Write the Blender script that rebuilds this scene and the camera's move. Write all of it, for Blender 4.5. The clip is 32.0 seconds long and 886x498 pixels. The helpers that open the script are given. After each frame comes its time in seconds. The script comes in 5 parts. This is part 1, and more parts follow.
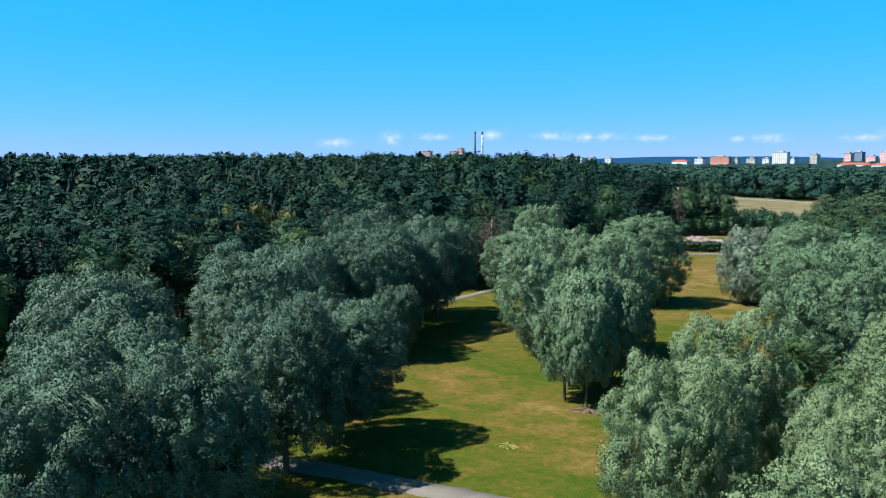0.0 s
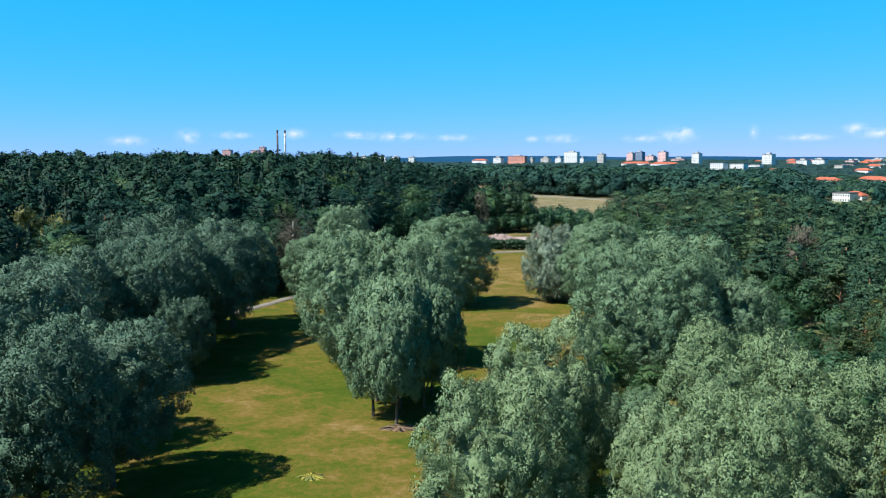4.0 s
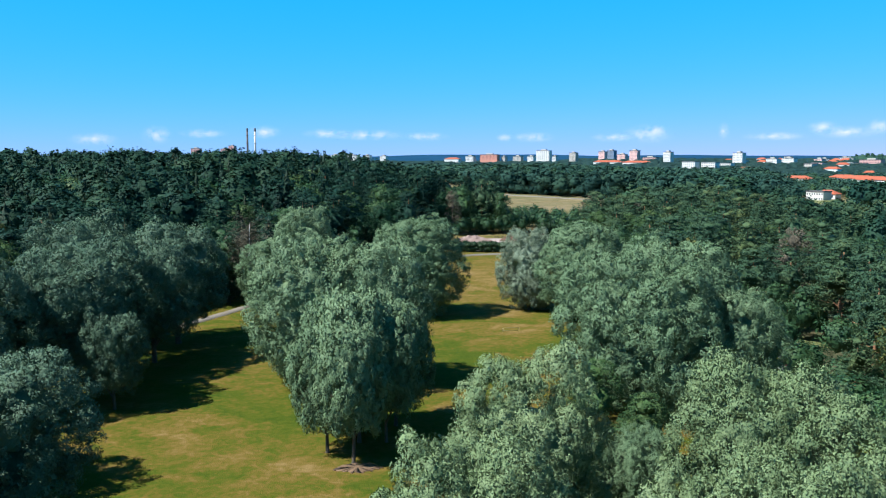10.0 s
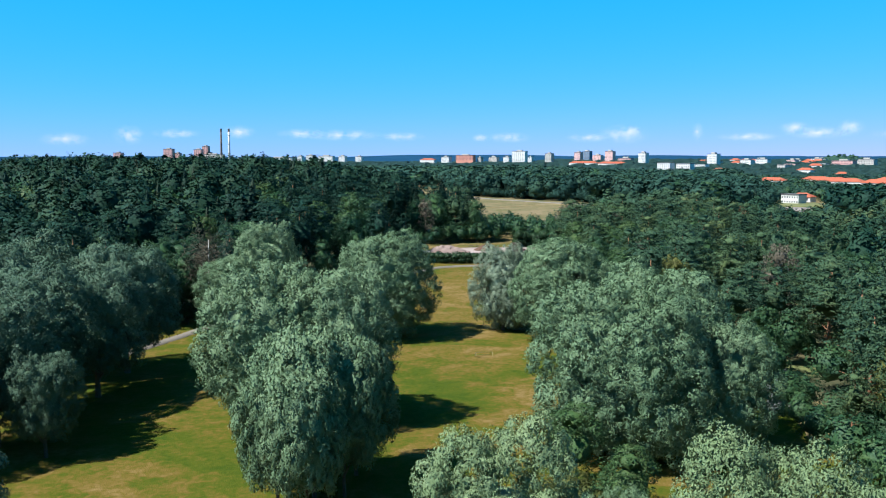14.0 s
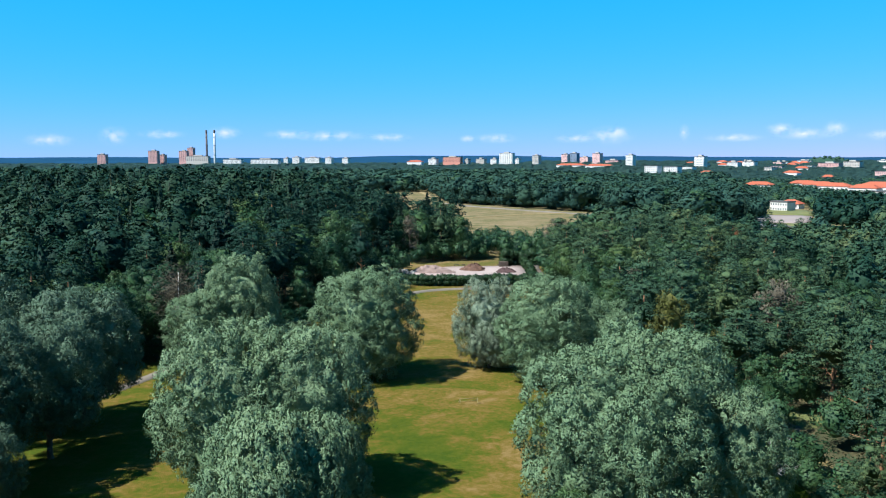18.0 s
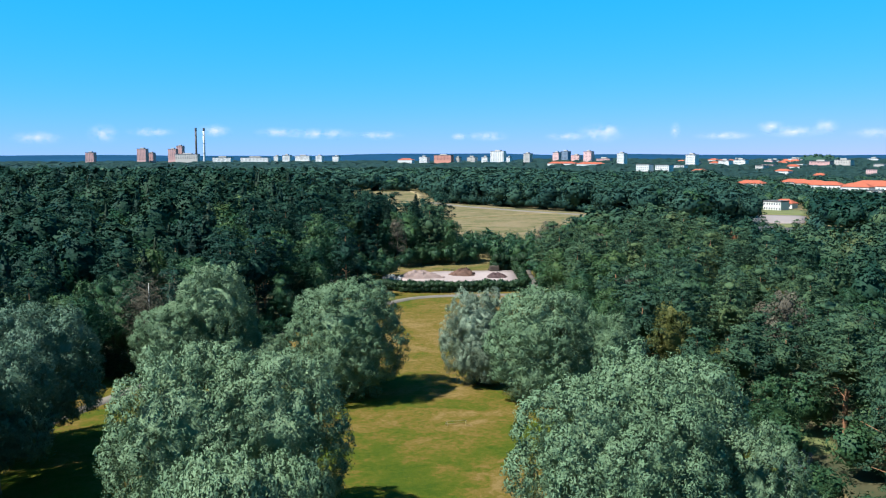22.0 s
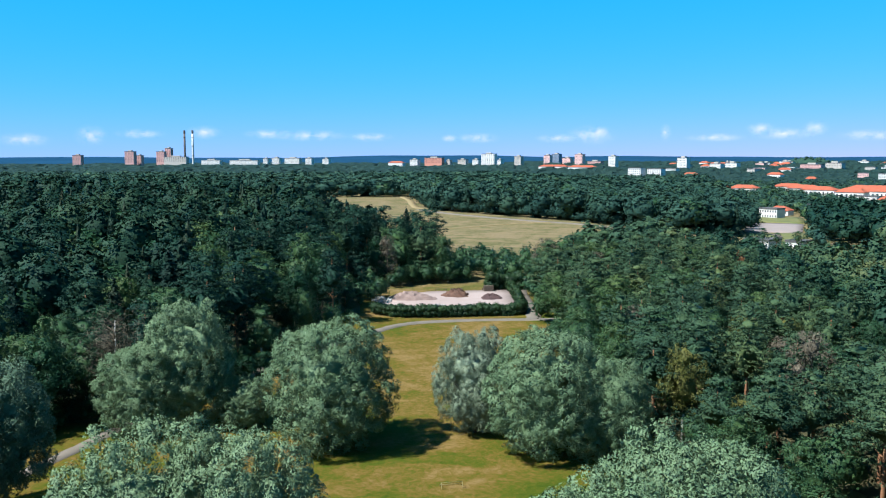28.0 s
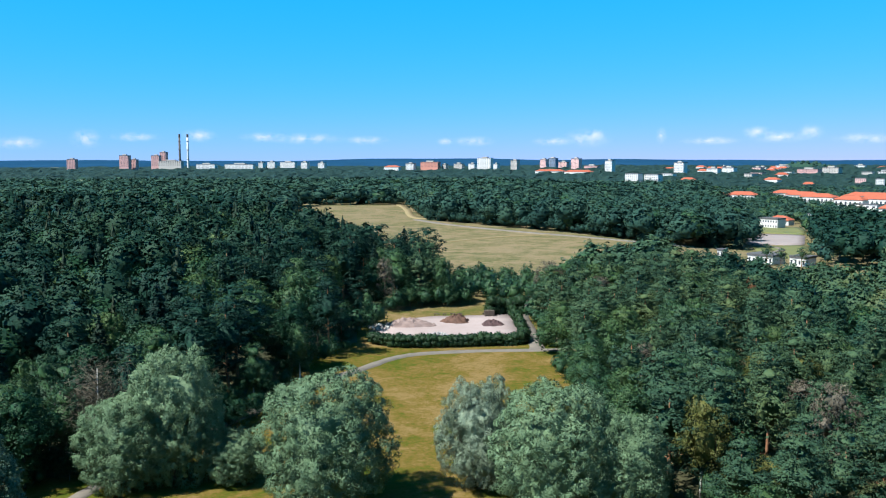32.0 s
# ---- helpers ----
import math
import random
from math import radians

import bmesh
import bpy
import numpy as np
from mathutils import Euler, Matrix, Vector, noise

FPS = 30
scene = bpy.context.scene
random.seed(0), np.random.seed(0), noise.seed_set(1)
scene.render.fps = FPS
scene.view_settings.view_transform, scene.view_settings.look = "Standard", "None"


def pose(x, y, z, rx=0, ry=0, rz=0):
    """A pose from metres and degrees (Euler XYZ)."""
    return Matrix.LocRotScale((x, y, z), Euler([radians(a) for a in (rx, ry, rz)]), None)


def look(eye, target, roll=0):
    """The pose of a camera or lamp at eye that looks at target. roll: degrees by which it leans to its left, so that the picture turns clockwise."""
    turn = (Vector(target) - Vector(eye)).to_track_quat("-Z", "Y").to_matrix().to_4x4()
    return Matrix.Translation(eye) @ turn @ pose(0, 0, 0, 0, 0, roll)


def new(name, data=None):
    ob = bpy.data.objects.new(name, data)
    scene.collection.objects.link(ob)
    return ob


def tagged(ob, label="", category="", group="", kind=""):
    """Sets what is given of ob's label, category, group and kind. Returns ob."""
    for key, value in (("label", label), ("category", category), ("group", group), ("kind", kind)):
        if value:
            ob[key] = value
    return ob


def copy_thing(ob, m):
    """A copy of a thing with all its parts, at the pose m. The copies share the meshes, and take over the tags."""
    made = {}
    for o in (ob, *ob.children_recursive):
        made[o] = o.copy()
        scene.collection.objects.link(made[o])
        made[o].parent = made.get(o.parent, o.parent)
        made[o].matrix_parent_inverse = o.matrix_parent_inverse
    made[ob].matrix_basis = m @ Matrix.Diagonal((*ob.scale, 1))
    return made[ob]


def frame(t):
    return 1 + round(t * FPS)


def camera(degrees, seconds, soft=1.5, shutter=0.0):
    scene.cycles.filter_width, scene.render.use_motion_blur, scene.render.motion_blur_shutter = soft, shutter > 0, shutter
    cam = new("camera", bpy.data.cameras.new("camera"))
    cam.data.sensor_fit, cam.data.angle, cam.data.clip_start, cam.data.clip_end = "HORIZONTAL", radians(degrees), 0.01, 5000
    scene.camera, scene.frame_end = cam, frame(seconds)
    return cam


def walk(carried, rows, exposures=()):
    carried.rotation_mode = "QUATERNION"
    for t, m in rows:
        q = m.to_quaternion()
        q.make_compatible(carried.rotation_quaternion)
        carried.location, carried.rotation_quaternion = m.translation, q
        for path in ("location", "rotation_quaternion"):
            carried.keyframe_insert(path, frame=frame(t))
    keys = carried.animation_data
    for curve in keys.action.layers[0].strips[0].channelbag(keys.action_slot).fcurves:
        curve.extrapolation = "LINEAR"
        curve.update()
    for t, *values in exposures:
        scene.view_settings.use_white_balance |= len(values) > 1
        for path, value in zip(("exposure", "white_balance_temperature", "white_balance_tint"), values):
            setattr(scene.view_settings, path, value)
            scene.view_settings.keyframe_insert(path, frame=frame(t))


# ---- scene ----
cam = camera(55.19, 32.0, 1.15)
PATH = [
    (0.00, pose(-16.371, 5.760, 27.215, 84.103, 0.000, 12.654)),
    (0.30, pose(-16.421, 6.371, 27.201, 84.104, 0.000, 12.646)),
    (0.50, pose(-16.454, 6.778, 27.192, 84.105, 0.000, 12.656)),
    (0.70, pose(-16.487, 7.184, 27.183, 84.102, 0.000, 11.740)),
    (1.00, pose(-16.535, 7.793, 27.169, 84.097, 0.000, 9.934)),
    (1.50, pose(-16.612, 8.805, 27.147, 84.093, 0.000, 6.865)),
    (2.00, pose(-16.682, 9.812, 27.126, 84.094, 0.000, 4.448)),
    (2.50, pose(-16.744, 10.812, 27.108, 84.099, 0.000, 2.110)),
    (2.85, pose(-16.781, 11.507, 27.096, 84.104, 0.000, 0.299)),
    (3.05, pose(-16.800, 11.902, 27.089, 84.101, 0.000, -0.287)),
    (3.50, pose(-16.834, 12.785, 27.077, 84.048, 0.000, -0.424)),
    (5.50, pose(-16.839, 16.671, 27.057, 84.053, 0.000, -0.632)),
    (6.00, pose(-16.798, 17.647, 27.064, 84.054, 0.000, -0.756)),
    (6.50, pose(-16.739, 18.629, 27.075, 84.053, 0.000, -0.906)),
    (7.00, pose(-16.663, 19.617, 27.087, 84.041, 0.000, -1.080)),
    (7.50, pose(-16.571, 20.607, 27.096, 84.016, 0.000, -1.282)),
    (8.00, pose(-16.467, 21.595, 27.095, 84.005, 0.000, -1.495)),
    (8.50, pose(-16.352, 22.579, 27.080, 84.003, 0.000, -1.698)),
    (9.00, pose(-16.228, 23.555, 27.046, 83.992, 0.000, -1.887)),
    (9.50, pose(-16.097, 24.522, 26.994, 83.969, 0.000, -2.087)),
    (10.00, pose(-15.956, 25.483, 26.950, 83.959, 0.000, -2.299)),
    (10.50, pose(-15.803, 26.441, 26.944, 83.959, 0.000, -2.514)),
    (11.00, pose(-15.634, 27.400, 27.008, 83.959, 0.000, -2.728)),
    (11.50, pose(-15.450, 28.364, 27.166, 83.957, 0.000, -2.951)),
    (12.00, pose(-15.255, 29.331, 27.414, 83.954, 0.000, -3.176)),
    (12.50, pose(-15.058, 30.302, 27.744, 83.948, 0.000, -3.372)),
    (13.00, pose(-14.866, 31.273, 28.146, 83.942, 0.000, -3.557)),
    (13.50, pose(-14.686, 32.246, 28.608, 83.944, 0.000, -3.728)),
    (14.00, pose(-14.517, 33.219, 29.123, 83.948, 0.000, -3.899)),
    (14.50, pose(-14.354, 34.193, 29.680, 83.914, 0.000, -4.090)),
    (16.50, pose(-13.716, 38.105, 32.132, 83.913, 0.000, -4.502)),
    (17.00, pose(-13.545, 39.088, 32.750, 83.954, 0.000, -4.587)),
    (17.50, pose(-13.367, 40.075, 33.335, 83.969, 0.000, -4.661)),
    (18.00, pose(-13.185, 41.065, 33.863, 83.946, 0.000, -4.747)),
    (18.50, pose(-13.001, 42.060, 34.307, 83.924, 0.000, -4.831)),
    (19.00, pose(-12.816, 43.060, 34.641, 83.914, 0.000, -4.892)),
    (19.50, pose(-12.631, 44.066, 34.849, 83.897, 0.000, -4.951)),
    (20.00, pose(-12.449, 45.073, 34.950, 83.869, 0.000, -5.023)),
    (20.50, pose(-12.272, 46.081, 34.970, 83.855, 0.000, -5.095)),
    (21.00, pose(-12.100, 47.085, 34.937, 83.842, 0.000, -5.180)),
    (21.50, pose(-11.937, 48.081, 34.879, 83.817, 0.000, -5.265)),
    (22.00, pose(-11.782, 49.068, 34.823, 83.793, 0.000, -5.337)),
    (22.50, pose(-11.638, 50.042, 34.796, 83.767, 0.000, -5.411)),
    (23.00, pose(-11.507, 50.999, 34.826, 83.754, 0.000, -5.482)),
    (23.50, pose(-11.391, 51.938, 34.934, 83.751, 0.000, -5.557)),
    (24.00, pose(-11.291, 52.866, 35.118, 83.747, 0.000, -5.629)),
    (24.50, pose(-11.210, 53.788, 35.370, 83.743, 0.000, -5.704)),
    (25.00, pose(-11.150, 54.714, 35.682, 83.736, 0.000, -5.766)),
    (25.50, pose(-11.114, 55.647, 36.046, 83.728, 0.000, -5.816)),
    (27.50, pose(-11.091, 59.391, 37.910, 83.805, 0.000, -5.962)),
    (28.00, pose(-11.089, 60.306, 38.452, 83.874, 0.000, -5.977)),
    (28.50, pose(-11.079, 61.206, 39.014, 83.904, 0.000, -6.016)),
    (29.00, pose(-11.066, 62.102, 39.594, 83.934, 0.000, -6.065)),
    (29.50, pose(-11.058, 63.007, 40.189, 83.962, 0.000, -6.114)),
    (30.00, pose(-11.063, 63.934, 40.796, 83.977, 0.000, -6.152)),
    (30.50, pose(-11.085, 64.893, 41.413, 83.993, 0.000, -6.177)),
    (31.00, pose(-11.123, 65.879, 42.039, 83.995, 0.000, -6.213)),
    (31.50, pose(-11.171, 66.883, 42.669, 83.995, 0.000, -6.251)),
    (32.00, pose(-11.224, 67.896, 43.302, 84.020, 0.000, -6.266)),
]
walk(cam, PATH, [(0, 1.05, 6050, 7), (32, 1.05, 6050, 7)])

# ---------------- world, sun, exposure ----------------
SUN_FROM = Vector((-0.57, -0.22, 0.79)).normalized()
world = bpy.data.worlds.new("sky")
scene.world = world
world.use_nodes = True
wn = world.node_tree.nodes
sky = wn.new("ShaderNodeTexSky")
sky.sky_type = "NISHITA"
sky.sun_disc = False
sky.sun_elevation = math.asin(SUN_FROM.z)
sky.sun_rotation = math.atan2(SUN_FROM.x, SUN_FROM.y)
sky.altitude = 30
sky.air_density = 1.0
sky.dust_density = 0.0
sky.ozone_density = 4.5
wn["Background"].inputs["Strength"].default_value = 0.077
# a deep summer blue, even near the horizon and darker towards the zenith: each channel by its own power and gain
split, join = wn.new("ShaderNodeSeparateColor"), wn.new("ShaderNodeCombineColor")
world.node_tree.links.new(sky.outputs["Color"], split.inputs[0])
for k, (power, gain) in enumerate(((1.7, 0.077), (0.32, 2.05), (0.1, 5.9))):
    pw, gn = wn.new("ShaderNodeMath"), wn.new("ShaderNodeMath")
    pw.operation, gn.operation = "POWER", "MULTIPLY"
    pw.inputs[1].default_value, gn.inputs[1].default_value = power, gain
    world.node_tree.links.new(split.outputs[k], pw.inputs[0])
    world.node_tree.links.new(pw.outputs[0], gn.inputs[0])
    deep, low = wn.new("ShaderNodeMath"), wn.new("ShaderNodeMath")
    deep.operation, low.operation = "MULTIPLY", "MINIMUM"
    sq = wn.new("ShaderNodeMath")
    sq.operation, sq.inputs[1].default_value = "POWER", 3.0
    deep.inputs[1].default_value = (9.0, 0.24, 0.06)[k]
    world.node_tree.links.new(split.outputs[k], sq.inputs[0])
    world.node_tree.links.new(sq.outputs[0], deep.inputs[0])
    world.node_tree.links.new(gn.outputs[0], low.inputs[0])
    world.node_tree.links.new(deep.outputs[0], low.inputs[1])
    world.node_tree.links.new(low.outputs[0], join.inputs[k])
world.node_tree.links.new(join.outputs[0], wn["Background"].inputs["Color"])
sun_data = bpy.data.lights.new("sun", "SUN")
sun_data.energy = 5.0
sun_data.angle = radians(0.53)
sun_data.color = (1.0, 0.95, 0.86)
sun = new("sun", sun_data)
sun.matrix_world = look(SUN_FROM * 100, (0, 0, 0))

# ---------------- materials ----------------
def nodes_of(name):
    m = bpy.data.materials.new(name)
    m.use_nodes = True
    return m, m.node_tree.nodes, m.node_tree.links


def ramp_node(n, stops):
    r = n.new("ShaderNodeValToRGB")
    e = r.color_ramp.elements
    while len(e) < len(stops):
        e.new(0.5)
    for el, (p, c) in zip(e, stops):
        el.position, el.color = p, (*c, 1)
    return r


def surface(name, stops, scale=1.0, detail=6, rough=0.85, bump=0.3, fine=14.0, metal=0.0, tint=0.25):
    """Two noises, coarse stains and fine grain, through one ramp; bump from the grain."""
    m, n, l = nodes_of(name)
    b = n["Principled BSDF"]
    tc = n.new("ShaderNodeTexCoord")
    big = n.new("ShaderNodeTexNoise")
    big.inputs["Scale"].default_value, big.inputs["Detail"].default_value = scale, detail
    small = n.new("ShaderNodeTexNoise")
    small.inputs["Scale"].default_value, small.inputs["Detail"].default_value = scale * fine, 4
    for q in (big, small):
        l.new(tc.outputs["Object"], q.inputs["Vector"])
    mix = n.new("ShaderNodeMix")
    mix.data_type = "FLOAT"
    mix.inputs[0].default_value = 0.4
    l.new(big.outputs["Fac"], mix.inputs[2])
    l.new(small.outputs["Fac"], mix.inputs[3])
    r = ramp_node(n, stops)
    l.new(mix.outputs[0], r.inputs["Fac"])
    l.new(r.outputs["Color"], b.inputs["Base Color"])
    b.inputs["Roughness"].default_value, b.inputs["Metallic"].default_value = rough, metal
    bp = n.new("ShaderNodeBump")
    bp.inputs["Strength"].default_value = bump
    l.new(small.outputs["Fac"], bp.inputs["Height"])
    l.new(bp.outputs["Normal"], b.inputs["Normal"])
    return m


def foliage(name, stops, through_light=0.25, rough=0.6, gloss=0.25, spread=0.35, leaf_scale=2.6, island=0.3, patch=0.28, mottle=1.5, cell=0.0):
    """Leaves: each island of the mesh and each tree take their own tone; some light passes through."""
    m, n, l = nodes_of(name)
    b = n["Principled BSDF"]
    geo = n.new("ShaderNodeNewGeometry")
    info = n.new("ShaderNodeObjectInfo")
    tc = n.new("ShaderNodeTexCoord")
    ns = n.new("ShaderNodeTexNoise")
    ns.inputs["Scale"].default_value, ns.inputs["Detail"].default_value = patch, 3
    l.new(tc.outputs["Object"], ns.inputs["Vector"])
    a = n.new("ShaderNodeMath")
    a.operation = "MULTIPLY_ADD"
    l.new(geo.outputs["Random Per Island"], a.inputs[0])
    a.inputs[1].default_value, a.inputs[2].default_value = island, 0.5 - 0.5 * mottle - 0.5 * island - 0.5 * spread
    c = n.new("ShaderNodeMath")
    c.operation = "MULTIPLY_ADD"
    l.new(info.outputs["Random"], c.inputs[0])
    c.inputs[1].default_value = spread
    l.new(a.outputs[0], c.inputs[2])
    d = n.new("ShaderNodeMath")
    d.operation = "MULTIPLY_ADD"
    l.new(ns.outputs["Fac"], d.inputs[0])
    d.inputs[1].default_value = mottle
    l.new(c.outputs[0], d.inputs[2])
    grain = n.new("ShaderNodeTexNoise")
    grain.inputs["Scale"].default_value, grain.inputs["Detail"].default_value, grain.inputs["Roughness"].default_value = leaf_scale, 4, 0.75
    l.new(tc.outputs["Object"], grain.inputs["Vector"])
    e = n.new("ShaderNodeMath")
    e.operation = "MULTIPLY_ADD"
    l.new(grain.outputs["Fac"], e.inputs[0])
    e.inputs[1].default_value = 0.9
    l.new(d.outputs[0], e.inputs[2])
    g = n.new("ShaderNodeMath")
    g.operation, g.inputs[1].default_value = "SUBTRACT", 0.45 + 0.5 * cell
    l.new(e.outputs[0], g.inputs[0])
    if cell:
        # neighbouring trees of a wood differ in tone
        flat, vor, sepc, ad = n.new("ShaderNodeMapping"), n.new("ShaderNodeTexVoronoi"), n.new("ShaderNodeSeparateColor"), n.new("ShaderNodeMath")
        flat.inputs["Scale"].default_value = (1, 1, 0.15)
        vor.inputs["Scale"].default_value = 0.15
        l.new(tc.outputs["Object"], flat.inputs["Vector"])
        l.new(flat.outputs["Vector"], vor.inputs["Vector"])
        l.new(vor.outputs["Color"], sepc.inputs[0])
        ad.operation, ad.inputs[1].default_value = "MULTIPLY_ADD", cell
        l.new(sepc.outputs[0], ad.inputs[0])
        l.new(e.outputs[0], ad.inputs[2])
        l.new(ad.outputs[0], g.inputs[0])
    r = ramp_node(n, stops)
    l.new(g.outputs[0], r.inputs["Fac"])
    l.new(r.outputs["Color"], b.inputs["Base Color"])
    b.inputs["Roughness"].default_value = rough
    b.inputs["Specular IOR Level"].default_value = gloss
    bp = n.new("ShaderNodeBump")
    bp.inputs["Strength"].default_value, bp.inputs["Distance"].default_value = 0.4, 0.8 / leaf_scale
    l.new(grain.outputs["Fac"], bp.inputs["Height"])
    l.new(bp.outputs["Normal"], b.inputs["Normal"])
    tr = n.new("ShaderNodeBsdfTranslucent")
    l.new(r.outputs["Color"], tr.inputs["Color"])
    mx = n.new("ShaderNodeMixShader")
    mx.inputs[0].default_value = through_light
    l.new(b.outputs[0], mx.inputs[1])
    l.new(tr.outputs[0], mx.inputs[2])
    l.new(mx.outputs[0], n["Material Output"].inputs["Surface"])
    return m


WILLOW = foliage("willow_leaves", [(0.1, (0.0613, 0.1117, 0.0598)), (0.5, (0.1184, 0.1878, 0.0991)), (0.85, (0.1836, 0.2582, 0.1453))], 0.05, 0.55, 0.16, 0.15, 2.6, 0.12, mottle=0.7)
OLIVE = foliage("olive_willow_leaves", [(0.1, (0.0733, 0.1173, 0.0541)), (0.5, (0.1468, 0.2095, 0.0982)), (0.85, (0.2162, 0.2808, 0.1457))], 0.05, 0.55, 0.16, 0.15, 2.6, 0.12, mottle=0.7)
# willow tones darkened and blued: the west row's shade put into the colour
SHADEWILLOW = foliage("shaded_willow_leaves", [(0.1, (0.0343, 0.0703, 0.0463)), (0.5, (0.0688, 0.1223, 0.0771)), (0.85, (0.1107, 0.1716, 0.1131))], 0.05, 0.55, 0.16, 0.15, 2.6, 0.12, mottle=0.7)
SILVER = foliage("silver_willow_leaves", [(0.15, (0.0906, 0.1291, 0.0830)), (0.5, (0.1456, 0.1954, 0.1296)), (0.85, (0.2070, 0.2652, 0.1827))], 0.06, 0.5, 0.3, 0.1)
PINE = foliage("pine_needles", [(0.05, (0.0181, 0.0443, 0.0282)), (0.45, (0.0364, 0.0762, 0.0424)), (0.7, (0.0566, 0.0958, 0.0454)), (1.0, (0.0966, 0.1112, 0.0450))], 0.08, 0.6, 0.1, patch=0.1, island=0.15, mottle=1.0, cell=0.55)
GREENPINE = foliage("yellow_green_pine_needles", [(0.05, (0.0235, 0.0499, 0.0273)), (0.45, (0.0472, 0.0858, 0.0410)), (0.7, (0.0734, 0.1079, 0.0440)), (1.0, (0.1252, 0.1253, 0.0436))], 0.08, 0.6, 0.1, patch=0.1, island=0.15, mottle=1.0, cell=0.55)
# darker copy of the pine tones, putting the west wood's shade into colour
WPINE = foliage("shade_dark_pine_needles", [(0.05, (0.0068, 0.0234, 0.0183)), (0.5, (0.0114, 0.0387, 0.0260)), (0.95, (0.0270, 0.0594, 0.0318))], 0.05, 0.6, 0.08, patch=0.1, island=0.15, mottle=1.0, cell=0.5)
SPRUCE = foliage("spruce_needles", [(0.05, (0.0047, 0.0185, 0.0150)), (0.5, (0.0093, 0.0293, 0.0202)), (0.95, (0.0280, 0.0385, 0.0220))], 0.05, 0.6, 0.08, patch=0.1, island=0.15, mottle=1.0, cell=0.5)
BROAD = foliage("broad_leaves", [(0.05, (0.0117, 0.0420, 0.0226)), (0.5, (0.0292, 0.0746, 0.0331)), (0.95, (0.0639, 0.1174, 0.0419))], 0.2, 0.5, 0.2, mottle=1.0, cell=0.5)
LIME = foliage("lime_green_leaves", [(0.05, (0.0229, 0.0570, 0.0204)), (0.5, (0.0445, 0.0939, 0.0322)), (0.95, (0.0875, 0.1324, 0.0441))], 0.2, 0.5, 0.2, mottle=1.0, cell=0.4)
YELLOW = foliage("yellowing_leaves", [(0.1, (0.0539, 0.0655, 0.0169)), (0.5, (0.0924, 0.1040, 0.0262)), (0.9, (0.1463, 0.1347, 0.0385))], 0.25, 0.55, 0.2, 0.1)
DRYTREE = foliage("dry_twigs", [(0.1, (0.0550, 0.0520, 0.0381)), (0.5, (0.0952, 0.0852, 0.0620)), (0.9, (0.1702, 0.1451, 0.1101))], 0.1, 0.8, 0.1, 0.1)
RUST = foliage("dead_needles", [(0.1, (0.0986, 0.0370, 0.0185)), (0.5, (0.1725, 0.0678, 0.0338)), (0.9, (0.2464, 0.1109, 0.0554))], 0.1, 0.8, 0.1, 0.1)
# broad leaves darkened in the same way, shade painted into their green
SHADEBROAD = foliage("shade_dark_broad_leaves", [(0.05, (0.0066, 0.0288, 0.0166)), (0.5, (0.0132, 0.0474, 0.0241)), (0.95, (0.0322, 0.0796, 0.0334))], 0.12, 0.5, 0.12, patch=0.13, island=0.15, mottle=1.0, cell=0.5)
HEDGE = foliage("hedge_leaves", [(0.1, (0.0087, 0.0262, 0.0107)), (0.5, (0.0159, 0.0400, 0.0148)), (0.9, (0.0326, 0.0655, 0.0214))], 0.15, 0.5, 0.2, 0.1)
# lighter, bluish greens: the haze of distance is mixed into the leaf colour
FARWOOD = foliage("hazed_far_wood_leaves", [(0.05, (0.0175, 0.049, 0.042)), (0.5, (0.028, 0.067, 0.05)), (0.95, (0.05, 0.094, 0.056))], 0.1, 0.7, 0.06, 0.1, patch=0.06, island=0.15, mottle=1.0, cell=0.5)
BARK = surface("grey_bark", [(0.3, (0.0385, 0.0308, 0.0231)), (0.7, (0.1078, 0.0886, 0.0693))], 3, bump=0.8)
PINEBARK = surface("orange_pine_bark", [(0.3, (0.1232, 0.0577, 0.0270)), (0.7, (0.2772, 0.1386, 0.0693))], 3, bump=0.8)
BIRCHBARK = surface("white_birch_bark", [(0.35, (0.0770, 0.0693, 0.0616)), (0.5, (0.4620, 0.4466, 0.4081)), (0.8, (0.5775, 0.5621, 0.5236))], 2.5, bump=0.4)
GRAVEL = surface("path_gravel", [(0.3, (0.1047, 0.0904, 0.0737)), (0.7, (0.1767, 0.1538, 0.1273))], 0.4, fine=40, bump=0.5)
SAND = surface("crushed_stone", [(0.3, (0.2618, 0.2041, 0.1887)), (0.55, (0.3234, 0.2580, 0.2426)), (0.75, (0.3850, 0.3157, 0.2964))], 0.15, fine=60, bump=0.5)
PINKHEAP = surface("pink_gravel_heap", [(0.3, (0.1694, 0.1155, 0.1001)), (0.7, (0.2772, 0.2041, 0.1809))], 0.8, fine=12, bump=0.9)
BROWNHEAP = surface("brown_soil_heap", [(0.3, (0.0501, 0.0246, 0.0154)), (0.7, (0.1309, 0.0655, 0.0423))], 0.8, fine=12, bump=0.9)
DARKHEAP = surface("dark_mulch_heap", [(0.3, (0.0385, 0.0200, 0.0208)), (0.7, (0.0924, 0.0501, 0.0477))], 0.8, fine=12, bump=0.9)
DRYGRASS = surface("trodden_dry_grass", [(0.3, (0.1540, 0.1155, 0.0501)), (0.7, (0.2618, 0.2002, 0.0924))], 0.3, fine=30)
STRAW = surface("worn_straw_grass", [(0.3, (0.0924, 0.0770, 0.0270)), (0.7, (0.1540, 0.1155, 0.0462))], 0.3, fine=30)
